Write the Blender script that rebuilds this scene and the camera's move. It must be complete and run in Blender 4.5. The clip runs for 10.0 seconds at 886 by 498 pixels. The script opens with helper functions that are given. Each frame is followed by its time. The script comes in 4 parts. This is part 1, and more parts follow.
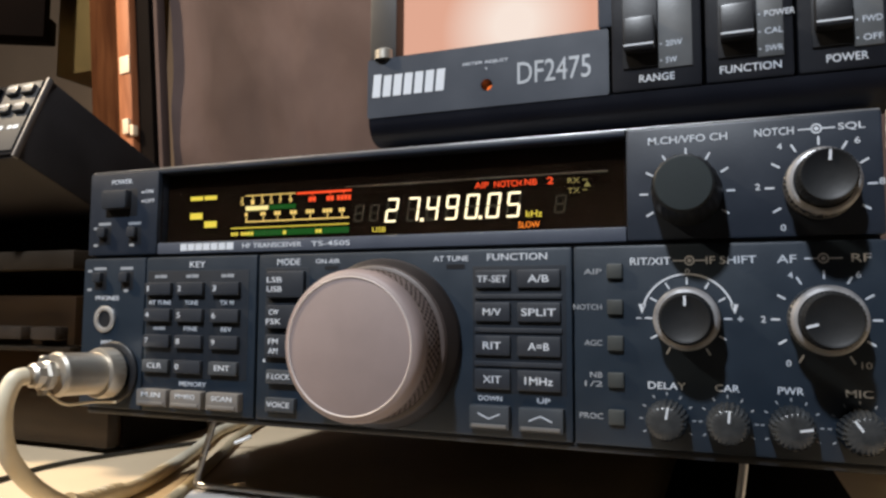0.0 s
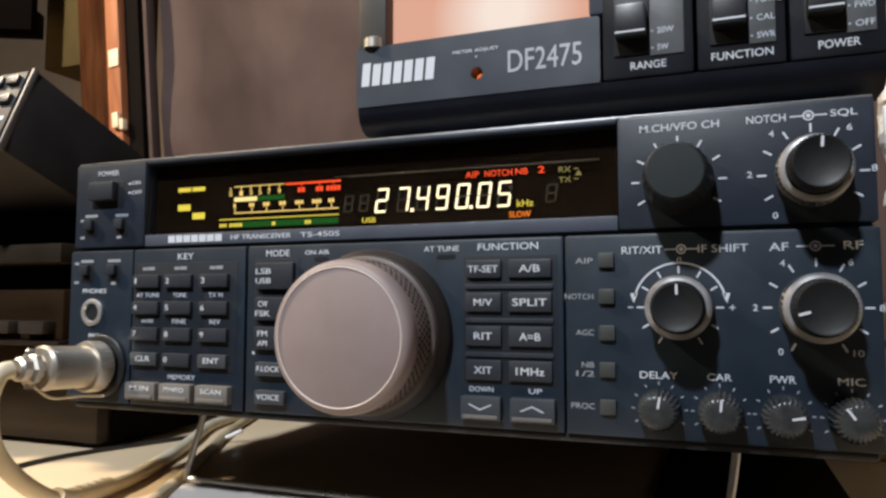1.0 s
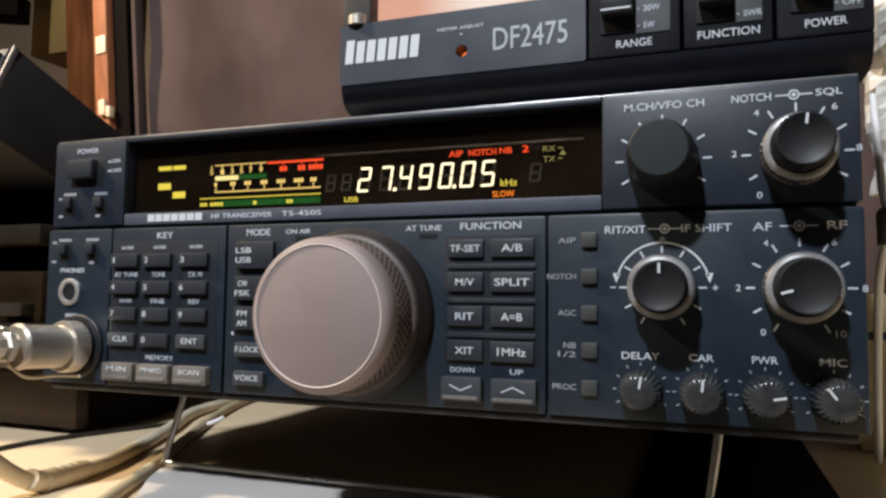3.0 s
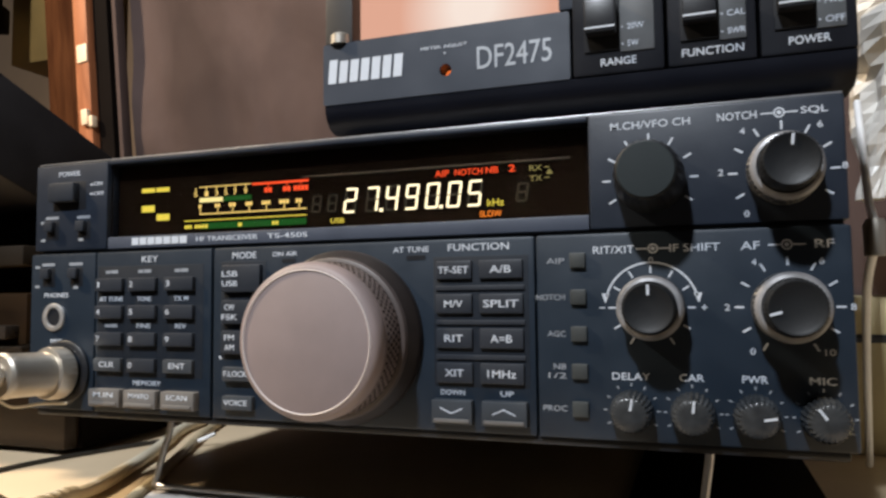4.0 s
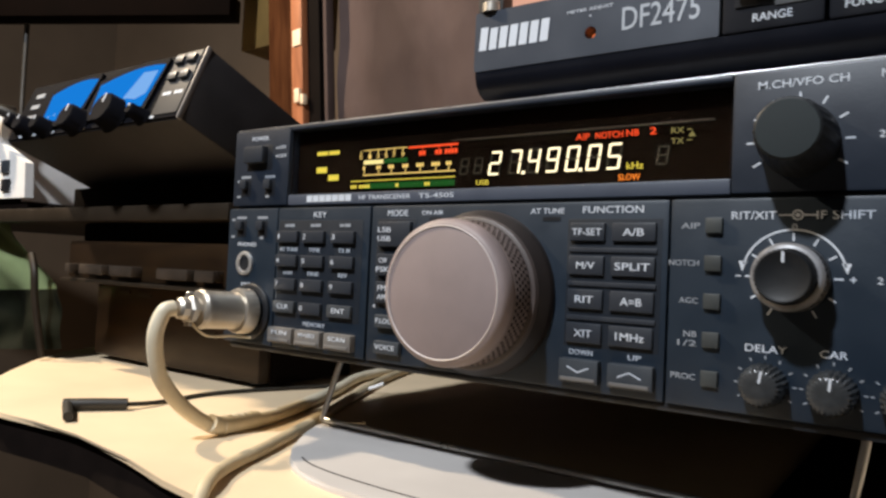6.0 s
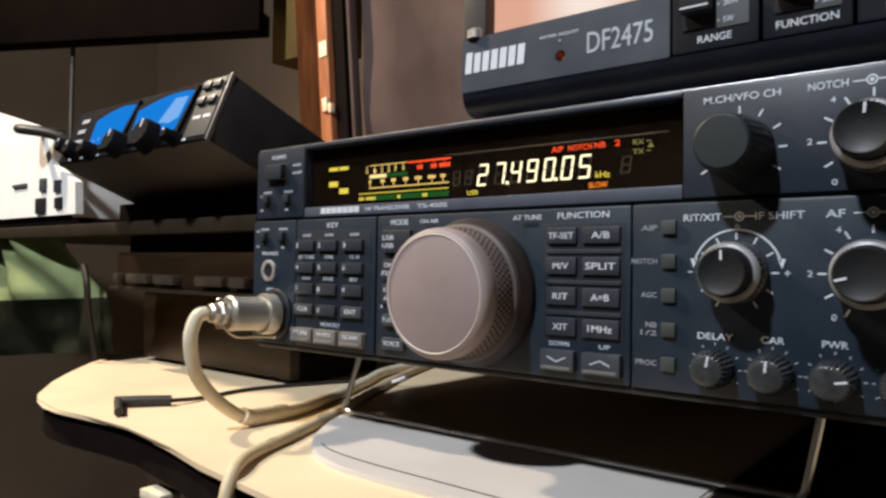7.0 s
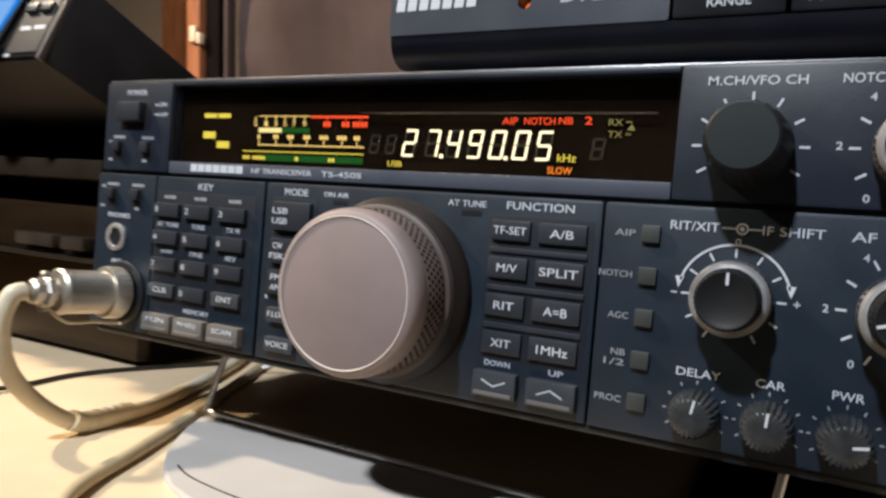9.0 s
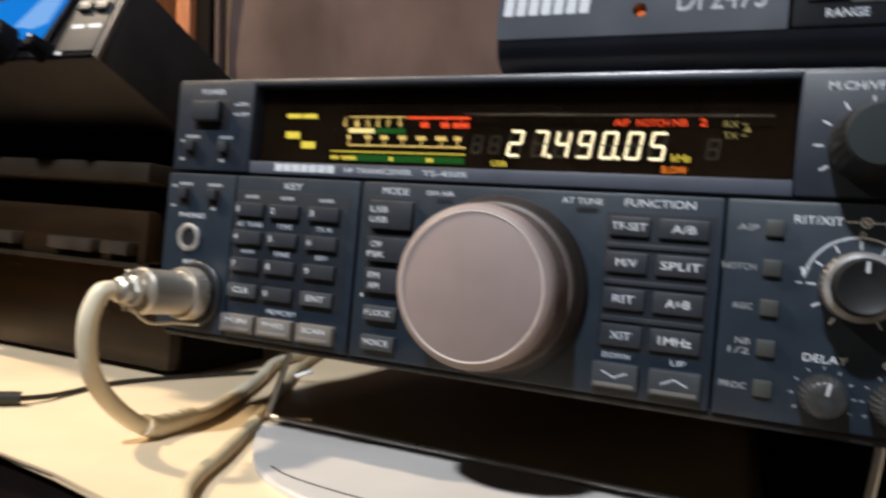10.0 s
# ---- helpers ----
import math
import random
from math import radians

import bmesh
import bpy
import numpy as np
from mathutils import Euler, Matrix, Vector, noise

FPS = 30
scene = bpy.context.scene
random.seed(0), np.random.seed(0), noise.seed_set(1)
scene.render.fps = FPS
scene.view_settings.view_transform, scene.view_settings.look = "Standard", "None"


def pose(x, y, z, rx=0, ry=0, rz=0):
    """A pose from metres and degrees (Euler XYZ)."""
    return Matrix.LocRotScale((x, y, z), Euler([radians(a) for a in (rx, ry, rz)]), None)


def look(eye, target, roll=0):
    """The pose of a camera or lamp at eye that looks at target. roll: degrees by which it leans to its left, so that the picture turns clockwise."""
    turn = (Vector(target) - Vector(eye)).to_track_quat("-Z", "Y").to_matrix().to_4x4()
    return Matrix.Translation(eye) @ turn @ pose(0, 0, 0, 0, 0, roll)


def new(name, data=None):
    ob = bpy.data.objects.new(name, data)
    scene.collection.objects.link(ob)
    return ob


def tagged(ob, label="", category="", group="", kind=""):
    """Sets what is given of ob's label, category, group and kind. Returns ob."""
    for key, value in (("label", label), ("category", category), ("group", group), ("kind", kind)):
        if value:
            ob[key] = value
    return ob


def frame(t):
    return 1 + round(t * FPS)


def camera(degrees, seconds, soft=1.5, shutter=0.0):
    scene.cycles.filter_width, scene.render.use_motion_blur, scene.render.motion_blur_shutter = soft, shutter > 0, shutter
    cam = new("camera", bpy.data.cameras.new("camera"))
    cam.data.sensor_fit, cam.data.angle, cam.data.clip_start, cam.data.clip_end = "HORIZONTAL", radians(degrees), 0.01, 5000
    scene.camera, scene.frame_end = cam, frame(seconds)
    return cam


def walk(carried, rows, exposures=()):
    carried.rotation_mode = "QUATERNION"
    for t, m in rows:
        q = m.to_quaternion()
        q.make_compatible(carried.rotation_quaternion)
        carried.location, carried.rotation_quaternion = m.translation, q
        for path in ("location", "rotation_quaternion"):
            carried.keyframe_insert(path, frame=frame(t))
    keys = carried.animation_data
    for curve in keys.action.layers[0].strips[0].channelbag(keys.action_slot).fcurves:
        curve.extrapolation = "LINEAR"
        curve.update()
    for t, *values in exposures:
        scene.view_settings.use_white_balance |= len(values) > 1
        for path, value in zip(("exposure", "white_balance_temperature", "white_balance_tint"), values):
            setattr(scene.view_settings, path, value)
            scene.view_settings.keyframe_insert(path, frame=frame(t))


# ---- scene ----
cam = camera(63.55, 10.0, soft=2.6, shutter=0.5)
PATH = [
    (0, (0.23136, -0.20801, 0.04417), (0.15824, -0.02252, 0.05996), 0.29),
    (0.5, (0.23350, -0.20615, 0.04386), (0.16143, -0.02019, 0.05891), 0.04),
    (1, (0.23144, -0.20571, 0.04275), (0.16002, -0.01946, 0.05721), 0.03),
    (1.5, (0.22988, -0.20810, 0.04480), (0.15740, -0.02225, 0.05918), 0.03),
    (2, (0.23097, -0.20542, 0.04197), (0.15959, -0.01921, 0.05717), 0.29),
    (2.5, (0.22770, -0.20483, 0.03808), (0.15832, -0.01775, 0.05168), 0.63),
    (2.7, (0.23053, -0.20183, 0.03719), (0.16124, -0.01473, 0.05103), 0.62),
    (3.8, (0.23443, -0.20196, 0.03810), (0.16670, -0.01431, 0.05235), 0.41),
    (4, (0.23319, -0.20069, 0.04500), (0.16672, -0.01250, 0.05782), -0.62),
    (4.2, (0.22981, -0.20493, 0.04447), (0.16141, -0.01740, 0.05697), -0.32),
    (4.5, (0.24158, -0.19886, 0.04752), (0.16719, -0.01354, 0.05856), -1.23),
    (4.8, (0.24201, -0.20195, 0.04729), (0.15845, -0.02045, 0.05592), -2.00),
    (5, (0.23955, -0.19866, 0.04297), (0.14782, -0.02106, 0.04960), -0.78),
    (5.2, (0.23756, -0.19720, 0.05105), (0.13949, -0.02292, 0.05412), 0.91),
    (6.3, (0.26757, -0.20109, 0.03543), (0.14928, -0.04003, 0.04364), 2.14),
    (6.5, (0.27648, -0.20741, 0.03865), (0.15778, -0.04646, 0.04145), 0.84),
    (6.8, (0.27883, -0.21308, 0.04168), (0.15343, -0.05728, 0.04215), 0.14),
    (7, (0.28334, -0.21040, 0.04167), (0.15838, -0.05431, 0.04643), 0.81),
    (7.3, (0.28604, -0.20936, 0.04897), (0.16485, -0.05035, 0.05422), -0.35),
    (7.5, (0.29065, -0.20305, 0.05438), (0.17351, -0.04106, 0.06023), 0.92),
    (7.8, (0.28866, -0.20604, 0.05499), (0.17584, -0.04093, 0.05854), -0.22),
    (8, (0.28478, -0.19577, 0.04932), (0.17422, -0.02911, 0.04956), 1.73),
    (8.3, (0.27782, -0.19572, 0.05171), (0.16907, -0.02796, 0.04626), 2.59),
    (8.5, (0.26975, -0.18881, 0.05038), (0.16326, -0.01957, 0.04622), 4.24),
    (8.7, (0.25695, -0.18450, 0.05641), (0.15076, -0.01550, 0.04351), 3.67),
    (9, (0.23783, -0.17688, 0.05146), (0.14551, 0.00044, 0.04566), 4.77),
    (9.3, (0.22081, -0.18340, 0.04626), (0.14038, -0.00057, 0.03609), 4.35),
    (9.5, (0.21268, -0.18369, 0.04143), (0.13404, 0.00009, 0.03506), 5.03),
    (9.7, (0.20436, -0.19004, 0.04493), (0.13290, -0.00336, 0.03823), 3.32),
    (10, (0.19605, -0.20166, 0.04014), (0.11789, -0.01757, 0.04170), 5.01),
]
walk(cam, [(t, look(eye, target, roll)) for t, eye, target, roll in PATH])

# ---------------------------------------------------------------- light
world = bpy.data.worlds.new("world")
world.use_nodes = True
world.node_tree.nodes["Background"].inputs[0].default_value = (0.9, 0.8, 0.7, 1)
world.node_tree.nodes["Background"].inputs[1].default_value = 0.008
scene.world = world


def lamp(name, place, target, size, power, colour):
    data = bpy.data.lights.new(name, "AREA")
    data.shape, data.size, data.energy, data.color = "DISK", size, power, colour
    ob = new(name, data)
    ob.matrix_world = look(place, target)
    return tagged(ob, kind="structure")


# the room's cool lamp hangs above and before the desk; a warm lamp stands close by at the left end of the desk
lamp("ceiling_lamp_light", (0.045, -0.865, 1.03), (0.10, 0.0, 0.0), 0.07, 23.2, (0.875, 0.93, 1.0))
lamp("side_lamp_light", (-0.62, -0.22, 0.71), (0.0, -0.03, 0.0), 0.05, 12.0, (1.0, 0.81, 0.58))
scene.view_settings.exposure = 0.0


# ---------------------------------------------------------------- materials
def mat(name, colour, rough=0.5, metal=0.0, vary=0.15, scale=60.0, bump=0.05, fine=900.0, coat=0.0, spec=0.5, emit=None, power=0.0):
    m = bpy.data.materials.new(name)
    m.use_nodes = True
    nt = m.node_tree
    b = nt.nodes["Principled BSDF"]
    b.inputs["Roughness"].default_value, b.inputs["Metallic"].default_value = rough, metal
    b.inputs["Base Color"].default_value = (*colour, 1)
    b.inputs["Coat Weight"].default_value = coat
    b.inputs["Specular IOR Level"].default_value = spec
    if emit:
        b.inputs["Emission Color"].default_value, b.inputs["Emission Strength"].default_value = (*emit, 1), power
        return m
    co = nt.nodes.new("ShaderNodeTexCoord")
    big, small = nt.nodes.new("ShaderNodeTexNoise"), nt.nodes.new("ShaderNodeTexNoise")
    big.inputs["Scale"].default_value, big.inputs["Detail"].default_value = scale, 6
    small.inputs["Scale"].default_value, small.inputs["Detail"].default_value = fine, 3
    nt.links.new(co.outputs["Object"], big.inputs["Vector"])
    nt.links.new(co.outputs["Object"], small.inputs["Vector"])
    ramp = nt.nodes.new("ShaderNodeMapRange")
    ramp.inputs["From Min"].default_value, ramp.inputs["From Max"].default_value = 0.3, 0.7
    ramp.inputs["To Min"].default_value, ramp.inputs["To Max"].default_value = 1 - vary, 1 + vary
    nt.links.new(big.outputs["Fac"], ramp.inputs["Value"])
    mul = nt.nodes.new("ShaderNodeVectorMath")
    mul.operation = "SCALE"
    mul.inputs[0].default_value = colour
    nt.links.new(ramp.outputs["Result"], mul.inputs["Scale"])
    nt.links.new(mul.outputs["Vector"], b.inputs["Base Color"])
    rr = nt.nodes.new("ShaderNodeMapRange")
    rr.inputs["To Min"].default_value, rr.inputs["To Max"].default_value = max(rough - 0.08, 0.02), min(rough + 0.08, 1)
    nt.links.new(big.outputs["Fac"], rr.inputs["Value"])
    nt.links.new(rr.outputs["Result"], b.inputs["Roughness"])
    if bump:
        bn = nt.nodes.new("ShaderNodeBump")
        bn.inputs["Strength"].default_value, bn.inputs["Distance"].default_value = bump, 0.0004
        nt.links.new(small.outputs["Fac"], bn.inputs["Height"])
        nt.links.new(bn.outputs["Normal"], b.inputs["Normal"])
    return m


def glow(name, colour, power):
    return mat(name, (0.004, 0.004, 0.004), 0.8, spec=0.0, emit=colour, power=power)


def grain(name, dark, light, rough, scale, stretch, spec=0.3):
    """Wood or cloth with a grain drawn out along one axis."""
    m = mat(name, light, rough, spec=spec)
    nt = m.node_tree
    b = nt.nodes["Principled BSDF"]
    co, mp, no = nt.nodes.new("ShaderNodeTexCoord"), nt.nodes.new("ShaderNodeMapping"), nt.nodes.new("ShaderNodeTexNoise")
    mp.inputs["Scale"].default_value = stretch
    no.inputs["Scale"].default_value, no.inputs["Detail"].default_value, no.inputs["Distortion"].default_value = scale, 8, 0.6
    cr = nt.nodes.new("ShaderNodeValToRGB")
    cr.color_ramp.elements[0].position, cr.color_ramp.elements[0].color = 0.32, (*dark, 1)
    cr.color_ramp.elements[1].position, cr.color_ramp.elements[1].color = 0.68, (*light, 1)
    nt.links.new(co.outputs["Object"], mp.inputs["Vector"])
    nt.links.new(mp.outputs["Vector"], no.inputs["Vector"])
    nt.links.new(no.outputs["Fac"], cr.inputs["Fac"])
    nt.links.new(cr.outputs["Color"], b.inputs["Base Color"])
    return m


PANEL = mat("slate_plastic", (0.0098, 0.0180, 0.0300), 0.42, vary=0.10, scale=90, bump=0.10, fine=2500)
PANEL_TOP = mat("slate_plastic_upper", (0.0132, 0.0190, 0.0308), 0.42, vary=0.10, scale=90, bump=0.10, fine=2500)
STRIP = mat("grey_strip", (0.060, 0.07, 0.095), 0.38, vary=0.08)
TRAY = mat("tray_plastic", (0.012, 0.016, 0.023), 0.6, spec=0.25)
BLACK = mat("black_plastic", (0.013, 0.014, 0.017), 0.38)
BUTTON = mat("button_plastic", (0.023, 0.027, 0.035), 0.40, vary=0.1)
BUTTON_GREY = mat("grey_button_plastic", (0.15, 0.14, 0.13), 0.45, vary=0.1)
BUTTON_MID = mat("mid_grey_button_plastic", (0.042, 0.048, 0.056), 0.45, vary=0.1)
SQUARE = mat("square_key_plastic", (0.036, 0.040, 0.040), 0.45)
WHITE = mat("white_print", (0.52, 0.56, 0.62), 0.55, vary=0.05, bump=0)
CASE = mat("case_paint", (0.015, 0.013, 0.012), 0.65, vary=0.25, spec=0.12)
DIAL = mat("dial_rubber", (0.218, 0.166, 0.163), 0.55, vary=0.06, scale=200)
DIAL_RIM = mat("dial_metal", (0.24, 0.188, 0.18), 0.55, vary=0.1)
DIAL_BAND = mat("band_brown", (0.14, 0.105, 0.095), 0.45)
DIAL_LINE = mat("dial_line", (0.50, 0.44, 0.42), 0.5, vary=0.05)
# dark side rubber, taken nearly to black to hold the shade along it
DIAL_SIDE_SHADED = mat("dial_side_shaded_rubber", (0.016, 0.012, 0.011), 0.5, spec=0.3)
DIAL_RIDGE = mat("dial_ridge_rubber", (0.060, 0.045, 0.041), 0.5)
CHROME = mat("chrome", (0.74, 0.72, 0.70), 0.30, metal=0.75, vary=0.06)
RING = mat("worn_ring", (0.24, 0.24, 0.25), 0.36, metal=0.3, vary=0.35, scale=160)
SKIRT = mat("worn_knob_skirt", (0.036, 0.037, 0.040), 0.33, vary=0.5, scale=220, bump=0.3)
STEEL = mat("nickel_plug", (0.52, 0.48, 0.42), 0.40, metal=0.8, vary=0.1)
KNOB = mat("knob_plastic", (0.0085, 0.0095, 0.011), 0.48, spec=0.32)
TRIM_KNOB = mat("trim_knob_plastic", (0.030, 0.032, 0.034), 0.22, vary=0.3, scale=300)
KNOB_GREY = mat("knob_cap_plastic", (0.0105, 0.0165, 0.019), 0.6, spec=0.3)
CABLE = mat("cream_cable", (0.66, 0.58, 0.43), 0.5, vary=0.15)
CABLE_BLACK = mat("black_cable", (0.02, 0.017, 0.013), 0.5)
DESK = mat("cream_desk", (0.72, 0.56, 0.37), 0.5, vary=0.10, scale=14, bump=0.1, fine=400)
SLAB = mat("white_slab", (0.53, 0.50, 0.475), 0.35, vary=0.08, scale=20)
EDGE = mat("desk_edge", (0.007, 0.004, 0.003), 0.8, vary=0.3, spec=0.1)
VOY = mat("meter_grey", (0.042, 0.050, 0.066), 0.35, vary=0.08)
VOY_DARK = mat("meter_black", (0.009, 0.010, 0.014), 0.34)
VOY_PLATE = mat("meter_plate", (0.135, 0.14, 0.145), 0.30, metal=0.3, vary=0.2)
VOY_SKIRT = mat("meter_skirt", (0.005, 0.006, 0.011), 0.5, spec=0.2)
ALU = mat("brushed_trim", (0.42, 0.42, 0.43), 0.35, metal=0.8)
BROWN = grain("brown_front", (0.013, 0.0065, 0.003), (0.032, 0.017, 0.007), 0.4, 12, (1, 1, 6))
WOOD = grain("orange_wood", (0.24, 0.078, 0.030), (0.42, 0.155, 0.066), 0.55, 16, (6, 6, 0.7))
WOOD_DARK = grain("dark_wood", (0.030, 0.010, 0.004), (0.075, 0.028, 0.011), 0.8, 16, (6, 6, 0.7), 0.02)
GREY_PRINT = mat("grey_print", (0.26, 0.28, 0.31), 0.55, vary=0.05, bump=0)
CURTAIN = grain("brown_curtain", (0.046, 0.029, 0.025), (0.088, 0.058, 0.051), 0.9, 7, (1.4, 1.4, 0.9))
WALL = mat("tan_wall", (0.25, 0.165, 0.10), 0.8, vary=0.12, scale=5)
# paint darkened so the unseen walls return little bounce or pane reflection
ROOM_DARKENED = mat("room_paint_darkened", (0.045, 0.036, 0.03), 0.8, vary=0.1, scale=4)
TAPE = mat("tape", (0.82, 0.62, 0.42), 0.5)
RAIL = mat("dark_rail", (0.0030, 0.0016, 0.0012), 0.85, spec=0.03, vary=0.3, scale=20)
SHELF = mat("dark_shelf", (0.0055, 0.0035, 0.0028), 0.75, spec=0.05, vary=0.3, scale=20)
WHITE_BOX = mat("white_case", (0.80, 0.78, 0.76), 0.45, vary=0.04)
BAG = mat("pale_bag", (0.40, 0.48, 0.24), 0.35, vary=0.12, scale=25)
WRAP = mat("white_wrapping", (0.66, 0.63, 0.58), 0.4, vary=0.25, scale=40, bump=0.5, fine=120)
# the bag's green taken nearly to black for the shade on its lower part
BAG_SHADED = mat("bag_shaded", (0.014, 0.016, 0.008), 0.5, vary=0.3, scale=25)
LIP = mat("brown_lip", (0.024, 0.017, 0.011), 0.45, spec=0.3)
G_WHITE = glow("display_white", (1.0, 0.90, 0.58), 2.2)
G_YELLOW = glow("display_yellow", (0.95, 0.80, 0.10), 1.05)
G_YELLOW_PALE = glow("display_pale_yellow", (1.0, 0.86, 0.36), 1.3)
G_AMBER = glow("display_amber", (1.0, 0.72, 0.22), 1.2)
G_RED = glow("display_red", (1.0, 0.09, 0.025), 1.3)
G_ORANGE = glow("display_orange", (1.0, 0.26, 0.03), 1.4)
G_GREEN = glow("display_green", (0.03, 0.30, 0.04), 0.32)
G_DIM = mat("display_unlit", (0.028, 0.026, 0.019), 0.6, bump=0, spec=0.0)
G_DIAL = glow("meter_glow", (1.0, 0.68, 0.55), 0.93)
# the dial card is lit by a small bulb behind its lower middle: whiter there, pinker towards the rim
gn = G_DIAL.node_tree
g_co, g_map, g_grad, g_ramp = (gn.nodes.new(k) for k in ("ShaderNodeTexCoord", "ShaderNodeMapping", "ShaderNodeTexGradient", "ShaderNodeValToRGB"))
g_grad.gradient_type = "SPHERICAL"
g_map.inputs["Location"].default_value, g_map.inputs["Scale"].default_value = (-6.8, 0, -5.4), (40, 0, 40)
g_ramp.color_ramp.elements[0].position, g_ramp.color_ramp.elements[0].color = 0.0, (0.80, 0.42, 0.30, 1)
g_ramp.color_ramp.elements[1].position, g_ramp.color_ramp.elements[1].color = 0.75, (1.0, 0.84, 0.74, 1)
gn.links.new(g_co.outputs["Object"], g_map.inputs["Vector"])
gn.links.new(g_map.outputs["Vector"], g_grad.inputs["Vector"])
gn.links.new(g_grad.outputs["Fac"], g_ramp.inputs["Fac"])
gn.links.new(g_ramp.outputs["Color"], gn.nodes["Principled BSDF"].inputs["Emission Color"])
G_BLUE = glow("blue_glow", (0.0, 0.22, 0.78), 0.90)
G_BLUE_LIGHT = glow("pale_blue_glow", (0.22, 0.48, 0.95), 0.9)
G_LED = glow("red_led", (1.0, 0.20, 0.04), 0.9)
BACKING = mat("display_backing", (0.0045, 0.0028, 0.0018), 0.6, bump=0, spec=0.0)

PANE = bpy.data.materials.new("smoked_pane")
PANE.use_nodes = True
pb = PANE.node_tree.nodes["Principled BSDF"]
pb.inputs["Base Color"].default_value = (0.85, 0.80, 0.76, 1)
pb.inputs["Transmission Weight"].default_value, pb.inputs["Roughness"].default_value, pb.inputs["IOR"].default_value = 1.0, 0.03, 1.25

# ---------------------------------------------------------------- shapes; all lengths in millimetres
MM = 0.001


def thing(name, label, category, x=0, y=0, z=0, rx=0, ry=0, rz=0, group=""):
    e = new(name)
    e.empty_display_size = 0.01
    e.matrix_world = pose(x * MM, y * MM, z * MM, rx, ry, rz)
    return tagged(e, label, category, group)


def part(name, bm, material, parent=None, label="", smooth=True):
    """Links a bmesh, given in millimetres in its thing's own axes, as one mesh object."""
    me = bpy.data.meshes.new(name)
    bmesh.ops.recalc_face_normals(bm, faces=bm.faces)
    bm.to_mesh(me)
    bm.free()
    me.transform(Matrix.Scale(MM, 4))
    if smooth:
        me.shade_smooth()
        me.set_sharp_from_angle(angle=radians(35))
    me.materials.append(material)
    ob = new(name, me)
    if parent:
        ob.parent = parent
    if label:
        tagged(ob, label)
    return ob


def box(x0, x1, y0, y1, z0, z1, r=0.0, seg=2, bm=None):
    own = bmesh.new()
    bmesh.ops.create_cube(own, size=1)
    for v in own.verts:
        v.co = Vector((x0 + (x1 - x0) * (v.co.x + 0.5), y0 + (y1 - y0) * (v.co.y + 0.5), z0 + (z1 - z0) * (v.co.z + 0.5)))
    if r:
        bmesh.ops.bevel(own, geom=own.edges[:], offset=r, segments=seg, affect="EDGES", profile=0.6)
    return join(bm, own)


def join(bm, own):
    if bm is None:
        return own
    me = bpy.data.meshes.new("scrap")
    own.to_mesh(me)
    own.free()
    bm.from_mesh(me)
    bpy.data.meshes.remove(me)
    return bm


def lathe(profile, n=48, axis="-y", at=(0, 0, 0), flute=0, depth=0.0, span=(0, 0), bm=None):
    """Turns (radius, height) rows about an axis. flute: grooves round the side between the profile rows of span."""
    own = bmesh.new()
    rings = []
    for k, (r, h) in enumerate(profile):
        ring = []
        for i in range(n):
            a = 2 * math.pi * i / n
            q = r
            if flute and span[0] <= k <= span[1]:
                q = r - depth * (0.5 - 0.5 * math.cos(a * flute))
            c, s = q * math.cos(a), q * math.sin(a)
            p = {"-y": (c, -h, s), "z": (c, s, h), "x": (h, c, s), "-x": (-h, c, s)}[axis]
            ring.append(own.verts.new((at[0] + p[0], at[1] + p[1], at[2] + p[2])))
        rings.append(ring)
    for a, b in zip(rings, rings[1:]):
        for i in range(n):
            own.faces.new((a[i], a[(i + 1) % n], b[(i + 1) % n], b[i]))
    own.faces.new(rings[0])
    own.faces.new(rings[-1])
    return join(bm, own)


def tube(points, r, n=14, bm=None, taper=None):
    """A round cord through points, smoothed."""
    own = bmesh.new()
    pts = [Vector(p) for p in points]
    fine = []
    for i in range(len(pts) - 1):
        p0, p1, p2, p3 = pts[max(i - 1, 0)], pts[i], pts[i + 1], pts[min(i + 2, len(pts) - 1)]
        for k in range(8):
            t = k / 8
            fine.append(0.5 * (2 * p1 + (p2 - p0) * t + (2 * p0 - 5 * p1 + 4 * p2 - p3) * t * t + (3 * p1 - p0 - 3 * p2 + p3) * t**3))
    fine.append(pts[-1])
    rings, side = [], None
    for i, p in enumerate(fine):
        d = (fine[min(i + 1, len(fine) - 1)] - fine[max(i - 1, 0)]).normalized()
        side = d.cross(Vector((0.1, 0.2, 1))).normalized() if side is None else (side - d * side.dot(d)).normalized()
        up = d.cross(side)
        rr = r if taper is None else r * (taper[0] + (taper[1] - taper[0]) * i / (len(fine) - 1))
        rings.append([own.verts.new(p + rr * (math.cos(2 * math.pi * k / n) * side + math.sin(2 * math.pi * k / n) * up)) for k in range(n)])
    for a, b in zip(rings, rings[1:]):
        for i in range(n):
            own.faces.new((a[i], a[(i + 1) % n], b[(i + 1) % n], b[i]))
    own.faces.new(rings[0])
    own.faces.new(rings[-1])
    return join(bm, own)


def plate(outline, y0, y1, bm=None):
    """A flat piece: an outline of (x, z), from y0 back to y1."""
    own = bmesh.new()
    a = [own.verts.new((x, y0, z)) for x, z in outline]
    b = [own.verts.new((x, y1, z)) for x, z in outline]
    own.faces.new(a)
    own.faces.new(b)
    for i in range(len(a)):
        own.faces.new((a[i], a[(i + 1) % len(a)], b[(i + 1) % len(b)], b[i]))
    return join(bm, own)


